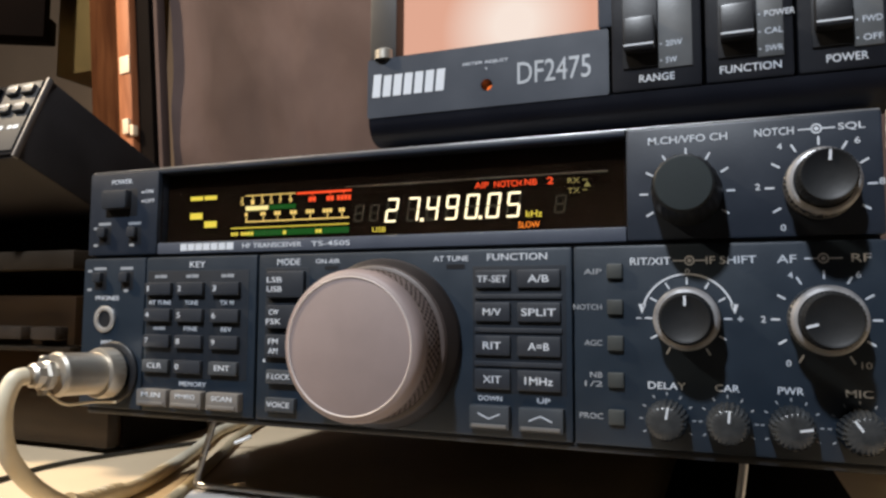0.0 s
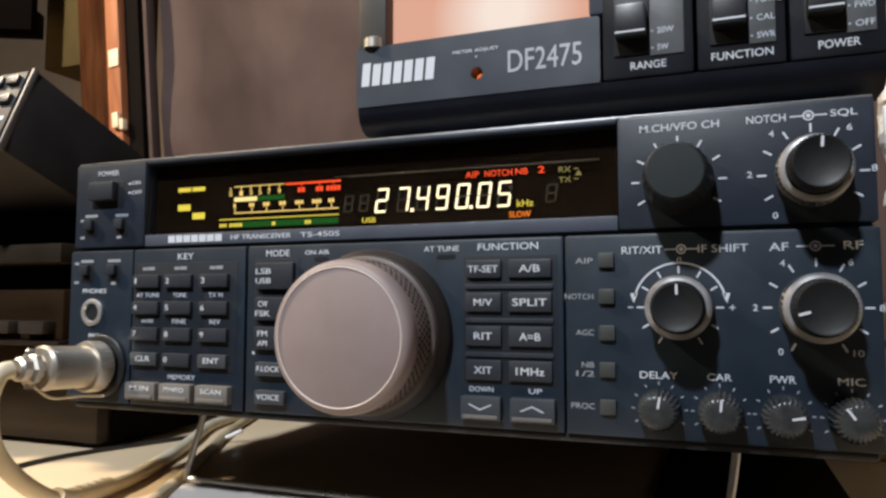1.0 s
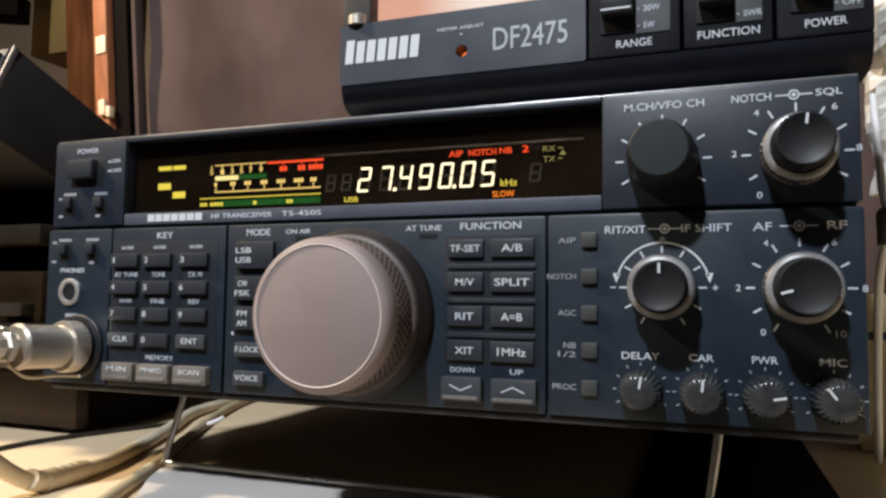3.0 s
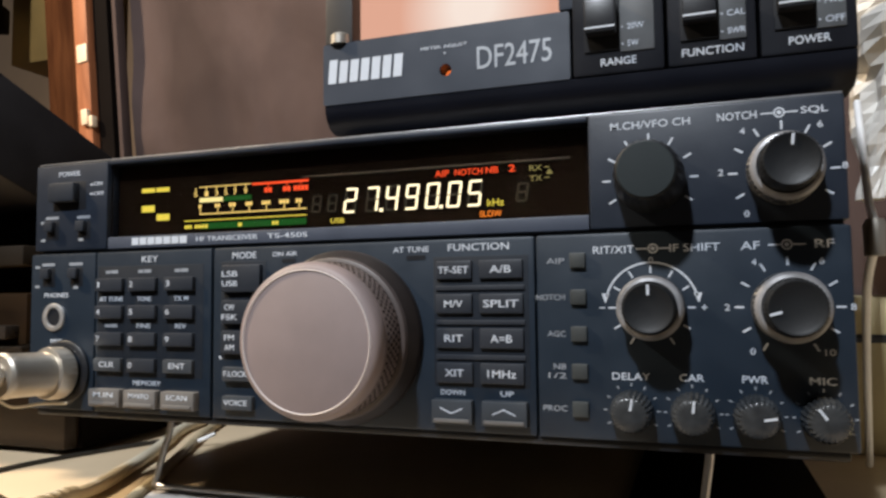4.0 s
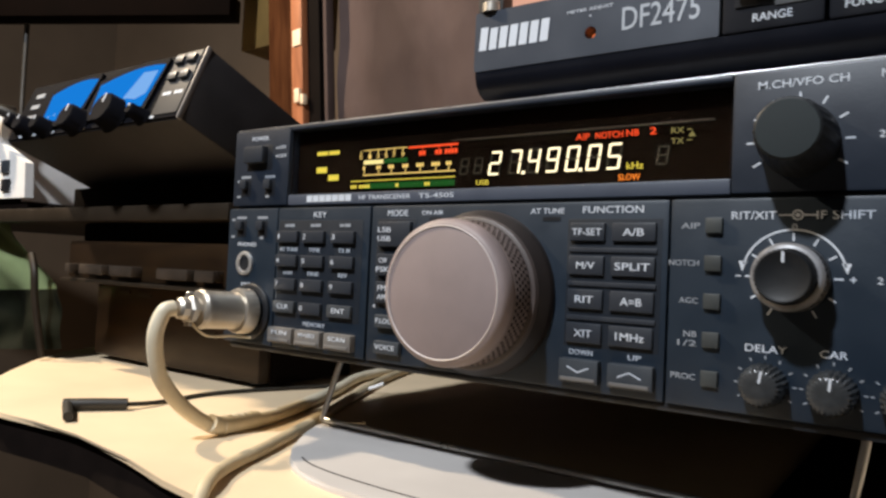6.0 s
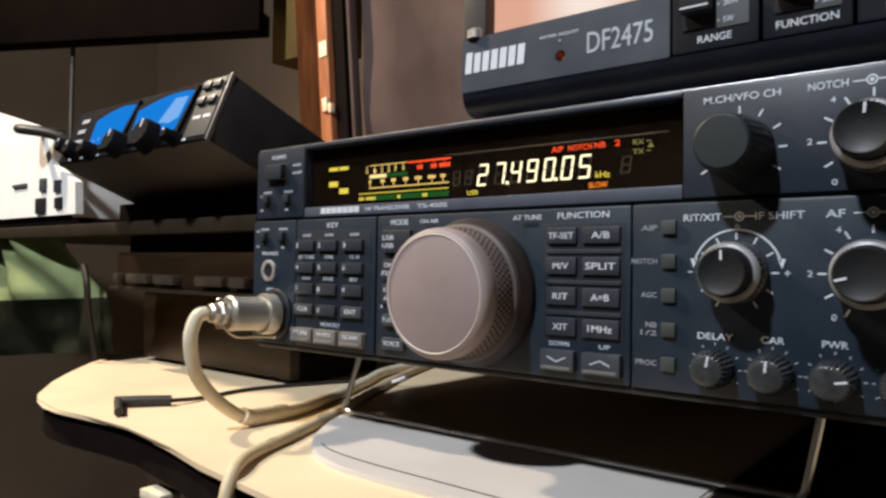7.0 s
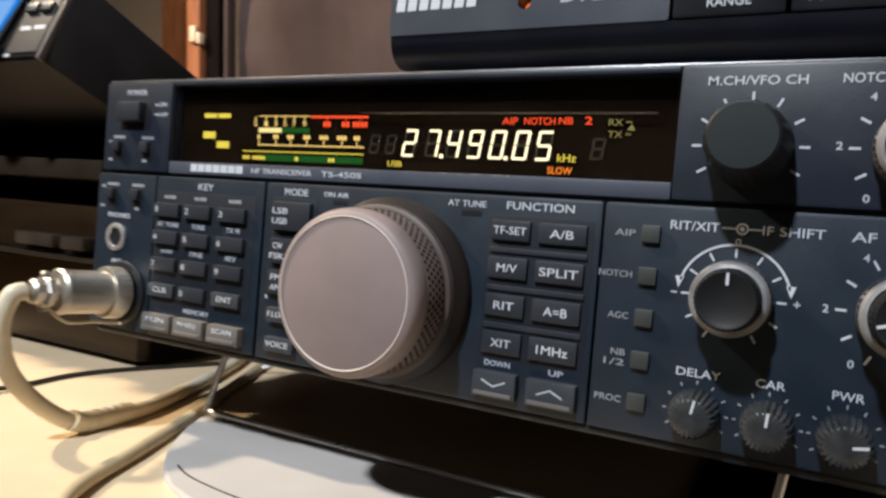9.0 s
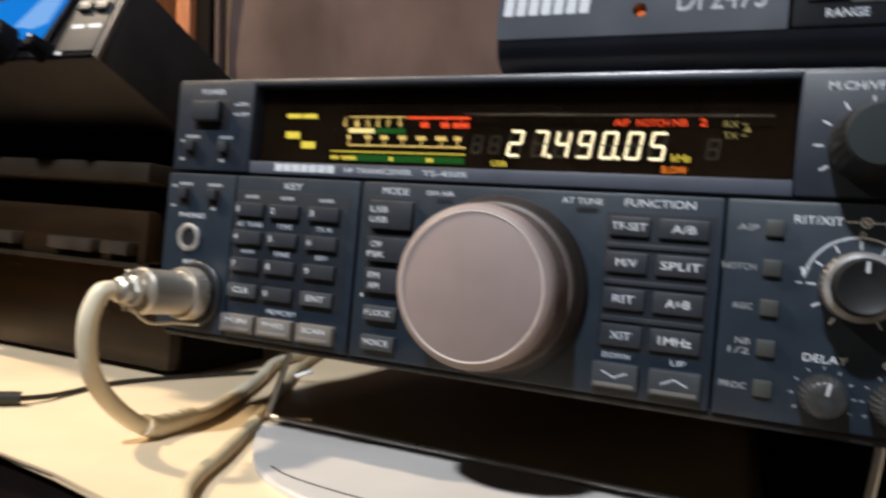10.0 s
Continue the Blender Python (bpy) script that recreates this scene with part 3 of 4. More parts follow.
def knob(cx, cz, y, outer, inner, mark=0.0, ring=RING):
    """A double knob: a bright outer ring and a fluted black inner knob."""
    r0, h0 = outer
    r1, h1 = inner
    k = part("control_knob", lathe([(r0 + 0.4, -0.4), (r0 + 0.4, h0 * 0.30), (r0 + 0.1, h0 * 0.36), (r0 - 0.1, h0 - 0.5), (r0 - 0.6, h0), (r1, h0)], 144, "-y", (cx, y, cz), 36, 0.45, (2, 3)), SKIRT, radio)
    part("ring", lathe([(r0 + 0.05, h0 - 1.6), (r0 + 0.15, h0 - 0.9), (r0 - 0.5, h0 + 0.1), (r0 - 1.3, h0 + 0.35), (r0 - 1.5, h0 - 0.3)], 64, "-y", (cx, y, cz)), ring, k, "worn bright ring")
    cap = part("cap", lathe([(r1, h0 - 0.5), (r1, h1 - 1.0), (r1 - 0.7, h1), (r1 - 1.3, h1 - 0.1), (r1 - 1.7, h1 - 0.35), (0.4, h1 - 0.35)], 108, "-y", (cx, y, cz), 36, 0.3, (0, 1)), KNOB, k, "black cap")
    a = radians(mark)
    s, c = math.sin(a), math.cos(a)
    q = [(cx + s * r + e * c * 0.3, cz + c * r - e * s * 0.3) for r, e in ((r1 * 0.5, -1), (r1 - 0.8, -1), (r1 - 0.8, 1), (r1 * 0.5, 1))]
    part("pointer", plate(q, y - h1 - 0.02, y - h1 + 0.3), WHITE, k, smooth=False)
    return k


def ring_sign(cx, cz, y, panel):
    """The printed sign between the names of an inner and an outer knob."""
    for r0, r1 in ((0.0, 0.55), (0.95, 1.35)):
        bm = bmesh.new()
        n = 24
        for k in range(n):
            a, b = 2 * math.pi * k / n, 2 * math.pi * (k + 1) / n
            q = [bm.verts.new((cx + r * math.cos(t), y - 0.12, cz + r * math.sin(t))) for r, t in ((max(r0, 0.02), a), (r1, a), (r1, b), (max(r0, 0.02), b))]
            bm.faces.new(q)
        part("printed_ring", bm, WHITE, panel, smooth=False)
    bar(cx - 4.4, cx - 1.4, cz - 0.18, cz + 0.18, y, WHITE, panel)
    bar(cx + 1.4, cx + 4.4, cz - 0.18, cz + 0.18, y, WHITE, panel)


# upper right: channel knob, notch and squelch
words("M.CH/VFO CH", 222.4, 91.2, 21.0, 2.1, 1.0, WHITE, UR)
mk = part("channel_knob", lathe([(9.5, -0.4), (9.4, 3.0), (8.9, 9.0), (8.1, 15.2), (7.5, 16.6), (6.9, 17.0)], 96, "-y", (222, 1.0, 76), 24, 0.35, (1, 3)), KNOB, radio, "black ribbed channel knob")
part("cap", lathe([(7.3, 16.4), (7.0, 17.15), (4.0, 17.25), (0.05, 17.25)], 48, "-y", (222, 1.0, 76)), KNOB_GREY, mk, "grey-green cap")
ticks(222, 76, 10.4, 12.6, range(-120, 121, 30), 0.5, 1.0, UR)
words("NOTCH", 244.6, 91.3, 9.6, 2.1, 1.0, WHITE, UR)
ring_sign(254.8, 91.3, 1.0, UR)
words("SQL", 263.0, 91.3, 6.2, 2.1, 1.0, WHITE, UR)
knob(255.2, 76, 1.0, (8.5, 9.5), (6.8, 18.0), 5)
ticks(255.2, 76, 10.9, 13.2, range(-120, 121, 30), 0.5, 1.0, UR)
for tx, a, r in (("2", -88, 15), ("4", -40, 14.6), ("6", 38, 14.6), ("8", 88, 14.2), ("0", -140, 14)):
    words(tx, 255.2 + r * math.sin(radians(a)), 76 + r * math.cos(radians(a)), 1.3, 1.7, 1.0, WHITE, UR)

# lower right
words("RIT/XIT", 212.0, 56.9, 11.0, 2.1, -0.2, WHITE, FR)
ring_sign(222.4, 56.9, -0.2, FR)
words("IF SHIFT", 233.0, 56.9, 12.6, 2.1, -0.2, WHITE, FR)
knob(221.6, 41, -0.2, (8.3, 8.8), (6.8, 14.0), 0)
ticks(221.6, 41, 9.3, 11.3, range(-150, 151, 30), 0.45, -0.2, FR)
bma = bmesh.new()
for k in range(40):
    a, b = radians(-76 + 152 * k / 40), radians(-76 + 152 * (k + 1) / 40)
    q = [bma.verts.new((221.6 + r * math.sin(t), -0.32, 41 + r * math.cos(t))) for r, t in ((11.9, a), (12.4, a), (12.4, b), (11.9, b))]
    bma.faces.new(q)
part("arc_mark", bma, WHITE, FR, smooth=False)
for e in (-1, 1):
    part("arrow_mark", plate([(221.6 + e * 10.9, 44.9), (221.6 + e * 13.0, 44.9), (221.6 + e * 12.1, 42.2)], -0.32, -0.2), WHITE, FR, smooth=False)
words("0", 221.8, 53.9, 1.2, 1.5, -0.2, WHITE, FR)
words("-", 208.6, 41, 1.4, 0.3, -0.2, WHITE, FR)
words("+", 235.0, 41, 1.5, 1.5, -0.2, WHITE, FR)
words("AF", 246.6, 56.9, 4.6, 2.1, -0.2, WHITE, FR)
ring_sign(255.2, 56.9, -0.2, FR)
words("RF", 263.8, 56.9, 4.4, 2.1, -0.2, WHITE, FR)
knob(255.2, 41, -0.2, (8.6, 9.2), (7.0, 16.8), -105)
ticks(255.2, 41, 10.6, 12.8, range(-150, 151, 30), 0.5, -0.2, FR)
for tx, a, r in (("2", -90, 14.6), ("4", -34, 14.0), ("6", 34, 14.0), ("8", 90, 14.4), ("0", -142, 14.4), ("10", 142, 14.4)):
    words(tx, 255.2 + r * math.sin(radians(a)), 41 + r * math.cos(radians(a)), 1.2 * len(tx), 1.7, -0.2, WHITE, FR)
for cx, tx, mark in ((215.8, "DELAY", 10), (231.3, "CAR", 5), (246.6, "PWR", 80), (262.2, "MIC", -35)):
    words(tx, cx, 22.5, 1.9 * len(tx) + 0.4, 1.9, -0.2, WHITE, FR)
    k = part("trim_knob", lathe([(5.8, -0.4), (5.6, 3.0), (5.2, 6.8), (4.6, 8.0), (3.4, 8.45), (0.3, 8.5)], 96, "-y", (cx, -0.2, 13.4), 24, 0.55, (0, 3)), TRIM_KNOB, radio)
    a = radians(mark)
    s, c = math.sin(a), math.cos(a)
    q = [(cx + s * r + e * c * 0.28, 13.4 + c * r - e * s * 0.28) for r, e in ((1.2, -1), (4.2, -1), (4.2, 1), (1.2, 1))]
    part("pointer", plate(q, -8.75, -8.5), WHITE, k, smooth=False)
    ticks(cx, 13.4, 6.5, 7.4, range(-120, 121, 30), 0.35, -0.2, FR, GREY_PRINT)

# ---------------------------------------------------------------- room
def setting(name, bm, material, label, category):
    return tagged(part(name, bm, material), label, category, kind="structure")


setting("wall_back", box(-1700, 900, 900, 950, -800, 1700), WALL, "tan painted wall behind the desk", "wall")
# the back wall's tan, darkened to make this side dimmer
setting("wall_left", box(-1750, -1700, -1500, 950, -800, 1700), mat("tan_wall_left_darkened", (0.19, 0.13, 0.082), 0.8, vary=0.12, scale=5), "side wall, its dimness put into the paint", "wall")
# right wall, front wall and ceiling are unseen; dark paint keeps their bounce low
setting("wall_right", box(900, 950, -1500, 950, -800, 1700), ROOM_DARKENED, "side wall, its dimness put into the paint", "wall")
setting("wall_front", box(-1750, 950, -1550, -1500, -800, 1700), ROOM_DARKENED, "unseen front wall, paint darkened to cut reflections", "wall")
setting("floor", box(-1750, 950, -1550, 950, -850, -800), mat("dark_floor", (0.016, 0.009, 0.008), 0.7, vary=0.2, scale=6), "dark floor far below the desk", "floor")
setting("ceiling", box(-1750, 950, -1550, 950, 1700, 1750), ROOM_DARKENED, "plain unseen ceiling, paint darkened to cut bounce", "ceiling")

# desk: a board with a rounded left end
DZ = -33.0
desk = thing("desk", "cream laminate desk board with a rounded end", "desk")
edge = [(-281, 74), (-245, 38), (-210, 8), (-180, -15), (-156, -30), (-143, -38), (-131, -43), (-112, -48), (-92, -49), (-64, -46), (-30, -44), (15, -51), (47, -58), (87, -63), (300, -90), (700, -120), (700, 800), (-310, 800), (-305, 300), (-298, 100)]
bmd = bmesh.new()
top = [bmd.verts.new((x, y, DZ)) for x, y in edge]
low = [bmd.verts.new((x, y, DZ - 2.2)) for x, y in edge]
bmd.faces.new(top), bmd.faces.new(low)
for i in range(len(edge)):
    bmd.faces.new((top[i], top[(i + 1) % len(edge)], low[(i + 1) % len(edge)], low[i]))
bmesh.ops.bevel(bmd, geom=[e for e in bmd.edges if all(abs(v.co.z - DZ) < 0.01 for v in e.verts)], offset=1.6, segments=3, affect="EDGES")
part("top_sheet", bmd, DESK, desk)
bmd = bmesh.new()
top = [bmd.verts.new((x * 0.998, y + 3, DZ - 2.2)) for x, y in edge]
low = [bmd.verts.new((x * 0.998, y + 3, DZ - 18)) for x, y in edge]
bmd.faces.new(top), bmd.faces.new(low)
for i in range(len(edge)):
    bmd.faces.new((top[i], top[(i + 1) % len(edge)], low[(i + 1) % len(edge)], low[i]))
part("core", bmd, EDGE, desk, "dark brown board core")
for lx in (-60, 600):
    part("leg", box(lx - 20, lx + 20, 60, 100, -800, DZ - 18, 2), SHELF, desk)

stand = thing("low_stand", "grey-brown wooden stand under the desk edge", "stand")
part("upright", box(5, 25, -38, -22, -800, -52, 1.5), mat("stand_wood", (0.24, 0.18, 0.13), 0.6), stand)
card = thing("white_card", "small white card box on a dark support under the desk", "box")
part("card", box(-17, 0, -46, -36, -62, -57.5, 1), CABLE, card)
part("support", box(-22, 1, -47, -36, -800, -62, 1), SHELF, card)

# white slab lying before the radio
slab = thing("white_plastic_tray", "white glossy plastic tray with rounded corners lying on the desk", "tray")
bms = bmesh.new()
shape = [(27, 36), (31, 40), (60, 41), (205, 41), (206, -31), (135, -31), (115, -31.5), (95, -30.5), (84, -28.5), (76, -25.5), (68, -21.5), (61, -16), (52, -7), (44, 4), (36, 16), (29, 30)]
ring0 = [bms.verts.new((x, y, DZ + 2.2)) for x, y in shape]
ring1 = [bms.verts.new((x, y, DZ + 0.05)) for x, y in shape]
bms.faces.new(ring0), bms.faces.new(ring1)
for i in range(len(shape)):
    bms.faces.new((ring0[i], ring0[(i + 1) % len(shape)], ring1[(i + 1) % len(shape)], ring1[i]))
bmesh.ops.bevel(bms, geom=[e for e in bms.edges if all(abs(v.co.z - DZ - 2.2) < 0.01 for v in e.verts)], offset=0.9, segments=3, affect="EDGES")
part("tray_body", bms, SLAB, slab)
part("tray_lip", tube([(64, -13, DZ + 2.1), (76, -18, DZ + 2.1), (100, -21, DZ + 2.1), (140, -22, DZ + 2.1), (203, -24, DZ + 2.1)], 0.35, 8), EDGE, slab, "thin raised seam")

# added dark sheet: stands in for the shade below the radio's right end
matt = thing("under_radio_shade", "dark sheet added on the desk for the shade under the radio", "mat")
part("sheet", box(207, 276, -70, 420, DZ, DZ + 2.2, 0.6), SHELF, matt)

# ---------------------------------------------------------------- microphone plug and cords
plug = thing("microphone_plug", "round nickel microphone plug with cream cord, plugged into radio", "plug")
P0, P1 = Vector((16.6, -1.8, 18.6)), Vector((14.0, -36, 20.2))
axis = (P1 - P0).normalized()
turn = axis.to_track_quat("Z", "Y").to_matrix().to_4x4()


def along(profile, n=40, **kw):
    bm = lathe(profile, n, "z", **kw)
    bm.transform(Matrix.Translation(P0) @ turn)
    return bm


part("coupling_ring", along([(8.6, 0), (9.3, 0.6), (9.3, 5.2), (8.9, 6.2), (7.6, 6.6)], 60, flute=30, depth=0.3, span=(1, 2)), STEEL, plug, "knurled nickel ring")
part("shell", along([(7.5, 6.2), (7.5, 20.5), (7.8, 21.0), (7.8, 22.6), (7.0, 23.6), (4.0, 24.0)], 40), STEEL, plug, "nickel shell")
part("cord_clamp", along([(4.4, 23.6), (4.6, 27.0), (4.2, 31.0), (3.2, 32.0)], 10), STEEL, plug, "bent nickel cord clamp")
part("clamp_bar", along([(5.6, 25.5), (5.9, 27.6), (5.0, 28.4)], 7), STEEL, plug)
for e in (-1, 1):
    q = P0 + axis * 27 + Vector((0, 0, 5.0 * e))
    part("clamp_screw", lathe([(1.5, -1.6), (1.5, 1.2), (1.0, 1.7)], 12, "z", q), STEEL, plug)
part("stray_strand", tube([P0 + axis * 26 + Vector((0, 0, -5)), (17, -22, 9.5), (19, -12, 9.0), (23, -5, 8.4)], 0.5, 8), CABLE, plug, "thin loose strand under the plug")
E1 = P0 + axis * 33
part("cord", tube([E1, (13, -38.5, 18.6), (11.5, -40.5, 9.5), (9.5, -37, -4), (8.5, -29, -15), (9, -18, -24.5), (9.5, -8, -29.0), (8.5, 6, -29.9), (5, 28, -29.9), (-12, 70, -29.9), (-28, 104, -29.9), (-48, 145, -29.9), (-56, 200, -29.9), (-52, 260, -29.9)], 3.0, 16), CABLE, plug, "cream round cord")

part("cord_boot", tube([(10.5, -13, -26.9), (9.6, -7, -29.0), (8.6, 5, -29.6), (7.4, 14, -29.6)], 3.7, 16), CABLE, plug, "ribbed cream sleeve on the cord")
for k in range(5):
    part("sleeve_rib", tube([(9.6 - 0.55 * k, -7 + 4 * k, -29.2 - 0.08 * k), (9.5 - 0.55 * k, -5.4 + 4 * k, -29.2 - 0.08 * k)], 4.1, 14), CABLE, plug)

cord_b = thing("cream_power_cord", "dull cream cord lying on the desk, bending over its edge", "cord")
part("cord", tube([(-62, 262, -30.5), (-52, 200, -30.5), (-30, 140, -30.5), (-6, 92, -30.5), (10, 60, -30.5), (22, 37, -30.5), (44, -11, -30.5), (53, -33, -30.4), (60, -46, -30), (67, -55, -29.6), (72, -61.5, -31.5), (75, -66, -40), (76, -67.5, -60), (76, -66, -140), (74, -50, -300)], 2.4, 16), mat("dull_cream_cord", (0.50, 0.40, 0.25), 0.55, vary=0.2), cord_b)
tie = thing("cable_tie", "short end of a white cable tie under the radio", "tie")
part("tie_end", tube([(-20, 112, -31.8), (-13, 116, -29.0), (-8, 119, -26.5)], 1.1, 8), WHITE_BOX, tie)

jack = thing("audio_jack_lead", "black jack plug on a thin lead lying on the desk", "plug")
part("plug_body", tube([(-76, -28, -30.0), (-68, -17, -30.0), (-60, -6, -30.3)], 2.8, 14), CABLE_BLACK, jack)
part("plug_elbow", tube([(-74, -27, -30.0), (-64, -32, -30.2), (-52, -38, -30.6)], 2.2, 12), CABLE_BLACK, jack)
part("lead", tube([(-60, -6, -30.3), (-60, 6, -31.2), (-63, 20, -31.8), (-66, 42, -31.8), (-60, 70, -31.8), (-40, 120, -31.8)], 1.1, 10), CABLE_BLACK, jack)

# ---------------------------------------------------------------- SWR and power meter on top of the radio
meter = thing("power_meter", "dark grey power meter with glowing pink dial standing on the radio", "meter")
part("case", box(123, 273, 13, 110, 98.5, 182, 3), VOY_DARK, meter, "black plastic case")


def bored_plate(x0, x1, y0, y1, z0, z1, hx, hz, hr, n=28):
    """A plate with a round hole through its front, and the hole's wall."""
    bm = bmesh.new()
    front = [bm.verts.new((x, y0, z)) for x, z in round_rect(x0, x1, z0, z1, 0.8)]
    back = [bm.verts.new((v.co.x, y1, v.co.z)) for v in front]
    rim = [bm.verts.new((hx + hr * math.cos(2 * math.pi * k / n), y0, hz + hr * math.sin(2 * math.pi * k / n))) for k in range(n)]
    deep = [bm.verts.new((v.co.x, y1 - 0.5, v.co.z)) for v in rim]
    loops = []
    for ring in (front, rim):
        loops += [bm.edges.new((ring[k], ring[(k + 1) % len(ring)])) for k in range(len(ring))]
    bmesh.ops.triangle_fill(bm, edges=loops, use_beauty=True, normal=(0, -1, 0))
    for a, b in ((front, back), (rim, deep)):
        for k in range(len(a)):
            bm.faces.new((a[k], a[(k + 1) % len(a)], b[(k + 1) % len(b)], b[k]))
    bm.faces.new(back)
    bm.faces.new(deep)
    return bm


NP = part("name_plate", bored_plate(121, 201, 2, 14, 106.5, 126.5, 163.0, 113.6, 1.9), VOY, meter, "grey name plate")
bmsk = bmesh.new()
skirt = [(2.3, 106.4), (2.6, 104.4), (3.6, 101.8), (5.6, 99.6), (8.5, 98.4), (20, 98.2), (20, 106.4)]
ends = [[bmsk.verts.new((x, y, z)) for y, z in skirt] for x in (121.4, 273.8)]
bmsk.faces.new(ends[0]), bmsk.faces.new(ends[1])
for k in range(len(skirt)):
    bmsk.faces.new((ends[0][k], ends[0][(k + 1) % len(skirt)], ends[1][(k + 1) % len(skirt)], ends[1][k]))
part("skirt", bmsk, VOY_SKIRT, meter, "rounded glossy black lower edge")
for fx in (134, 262):
    for fy in (26, 96):
        part("foot", lathe([(6, 99), (6, 95.2), (5, 94.2)], 20, "z", (fx, fy, 0)), BLACK, meter)
part("dial_glass", box(131, 197.6, 9, 11, 127.6, 172), G_DIAL, meter, "glowing pink dial card")
part("window_frame", box(121, 131, 3, 14, 126.8, 176, 1), mat("frame_brown_grey", (0.045, 0.040, 0.036), 0.5), meter)
part("window_frame", box(121, 205.5, 3, 14, 172, 180, 1), VOY, meter)
part("window_frame", box(197.8, 205.4, 2.2, 14, 127, 172, 1), VOY, meter)
part("window_sill", box(131, 197.6, 4.2, 12, 126.6, 127.5), BLACK, meter)
part("cap_screw", lathe([(3.4, 2), (3.4, 5.0), (2, 5.8)], 20, "z", (126.5, 3.5, 124.4)), STEEL, meter)
for k in range(7):
    x0, h0 = 122.8 + 3.8 * k, 121.2 if k == 0 else 120.6
    part("maker_mark", plate([(x0, 113.4), (x0 + 2.9, 113.4), (x0 + 3.5, h0), (x0 + 0.6, h0)], 1.88, 2.0), WHITE, NP, smooth=False)
words("METER ADJUST", 162.6, 120.8, 15.0, 1.3, 2.0, WHITE, NP)
bar(162.6, 163.1, 118.6, 119.1, 2.0, WHITE, NP)
part("adjust_lamp", lathe([(1.45, -1.5), (1.4, 0.0), (1.0, 0.5), (0.2, 0.7)], 20, "-y", (163.1, 6.2, 113.2)), G_LED, meter, "small red-orange lamp deep in the hole")
words("DF2475", 184.4, 116.0, 22.6, 7.0, 2.0, mat("silver_print", (0.34, 0.37, 0.41), 0.45, vary=0.1, bump=0), NP)
for x0, x1, name, marks in ((201.8, 227.0, "RANGE", ("20W", "5W")), (227.8, 250.4, "FUNCTION", ("POWER", "CAL", "SWR")), (251.2, 274.0, "POWER", ("FWD", "OFF"))):
    pl = part("switch_plate", box(x0, x1, 1.6, 14, 106.6, 176, 1.0), VOY_DARK, meter)
    part("switch_well", box(x0 + 3.4, x0 + 13.2, 1.0, 4, 113.2, 140, 0.3), BLACK, meter)
    part("lever", box(x0 + 4.0, x0 + 12.6, -3.2, 3, 117.4, 127.0, 0.8), BLACK, meter, "black rocker lever")
    part("lever_mark", box(x0 + 4.2, x0 + 12.4, -3.4, -3.1, 118.4, 118.9), WHITE, meter)
    part("scale_plate", box(x0 + 13.4, x1 - 2.6, 1.2, 4, 112.4, 140, 0.2), VOY_PLATE, meter, "grey shaded scale plate")
    words(name, (x0 + x1) / 2 + 0.2, 110.0, 1.95 * len(name), 2.2, 1.6, WHITE, pl)
    for i, m in enumerate(marks):
        zz = 114.6 + 4.9 * (len(marks) - 1 - i)
        words(m, x0 + 15.4 + 0.75 * len(m), zz, 1.5 * len(m), 1.7, 1.2, WHITE, pl)
        bar(x0 + 13.8, x0 + 14.3, zz - 0.2, zz + 0.2, 1.2, WHITE, pl)

# ---------------------------------------------------------------- twin blue meter unit, tilted up, to the left
TW = 205.0
MATT = mat("matt_black", (0.006, 0.006, 0.008), 0.7, spec=0.03)
TRIM = mat("dull_trim", (0.20, 0.19, 0.19), 0.5, metal=0.3)
twin = thing("twin_meter_tuner", "black tuner box with two blue lit meters, propped up", "tuner", -47 - TW, 4, 106, -22)
part("case", box(28, TW, 0, 97, 0, 41, 1.2), mat("tuner_paint", (0.028, 0.025, 0.026), 0.6, vary=0.3, scale=40, spec=0.3), twin, "black painted case")
FP = part("front_plate", box(29, TW - 1, -1.2, 0.5, 1, 40, 0.3), MATT, twin)
part("side_trim", box(TW - 0.8, TW + 0.3, -1.9, 1, -0.3, 41.3, 0.3), TRIM, twin, "silver edge trim")
STRIP_GREY = mat("strip_grey", (0.050, 0.048, 0.048), 0.55, spec=0.2)
part("scale_strip", box(TW - 24, TW - 2.8, -1.8, 0, 3, 40, 0.3), STRIP_GREY, twin, "grey strip")
for x0, x1, glint in ((66, 112, 0), (119, 176, 1)):
    out = [(x0 + 3, 9)] + [(x0 + (x1 - x0) * t, 25 + 10 * math.sin(math.pi * (0.1 + 0.55 * t))) for t in [k / 10 for k in range(11)]] + [(x1 - 5, 9)]
    big = [(x0 - 3, 5)] + [(x0 - 3 + (x1 - x0 + 5) * t, 28.5 + 10 * math.sin(math.pi * (0.1 + 0.55 * t))) for t in [k / 10 for k in range(11)]] + [(x1 - 2, 5)]
    hood = part("meter_hood", plate(big, -3.0, 0), MATT, twin, "black arched meter hood")
    part("meter_face", plate(out, -3.3, -3.05), G_BLUE, hood, "glowing blue meter face", smooth=False)
    if glint:
        part("meter_glint", plate([(x1 - 26, 16), (x1 - 17, 31), (x1 - 4, 30.5), (x1 - 6, 17), (x1 - 14, 14)], -3.5, -3.35), G_BLUE_LIGHT, hood, smooth=False)
    for k in range(5):
        part("scale_tick", box(x0 + 8 + 6 * k, x0 + 9 + 6 * k, -3.5, -3.32, 11 + k, 13 + k), G_BLUE_LIGHT, hood, smooth=False)
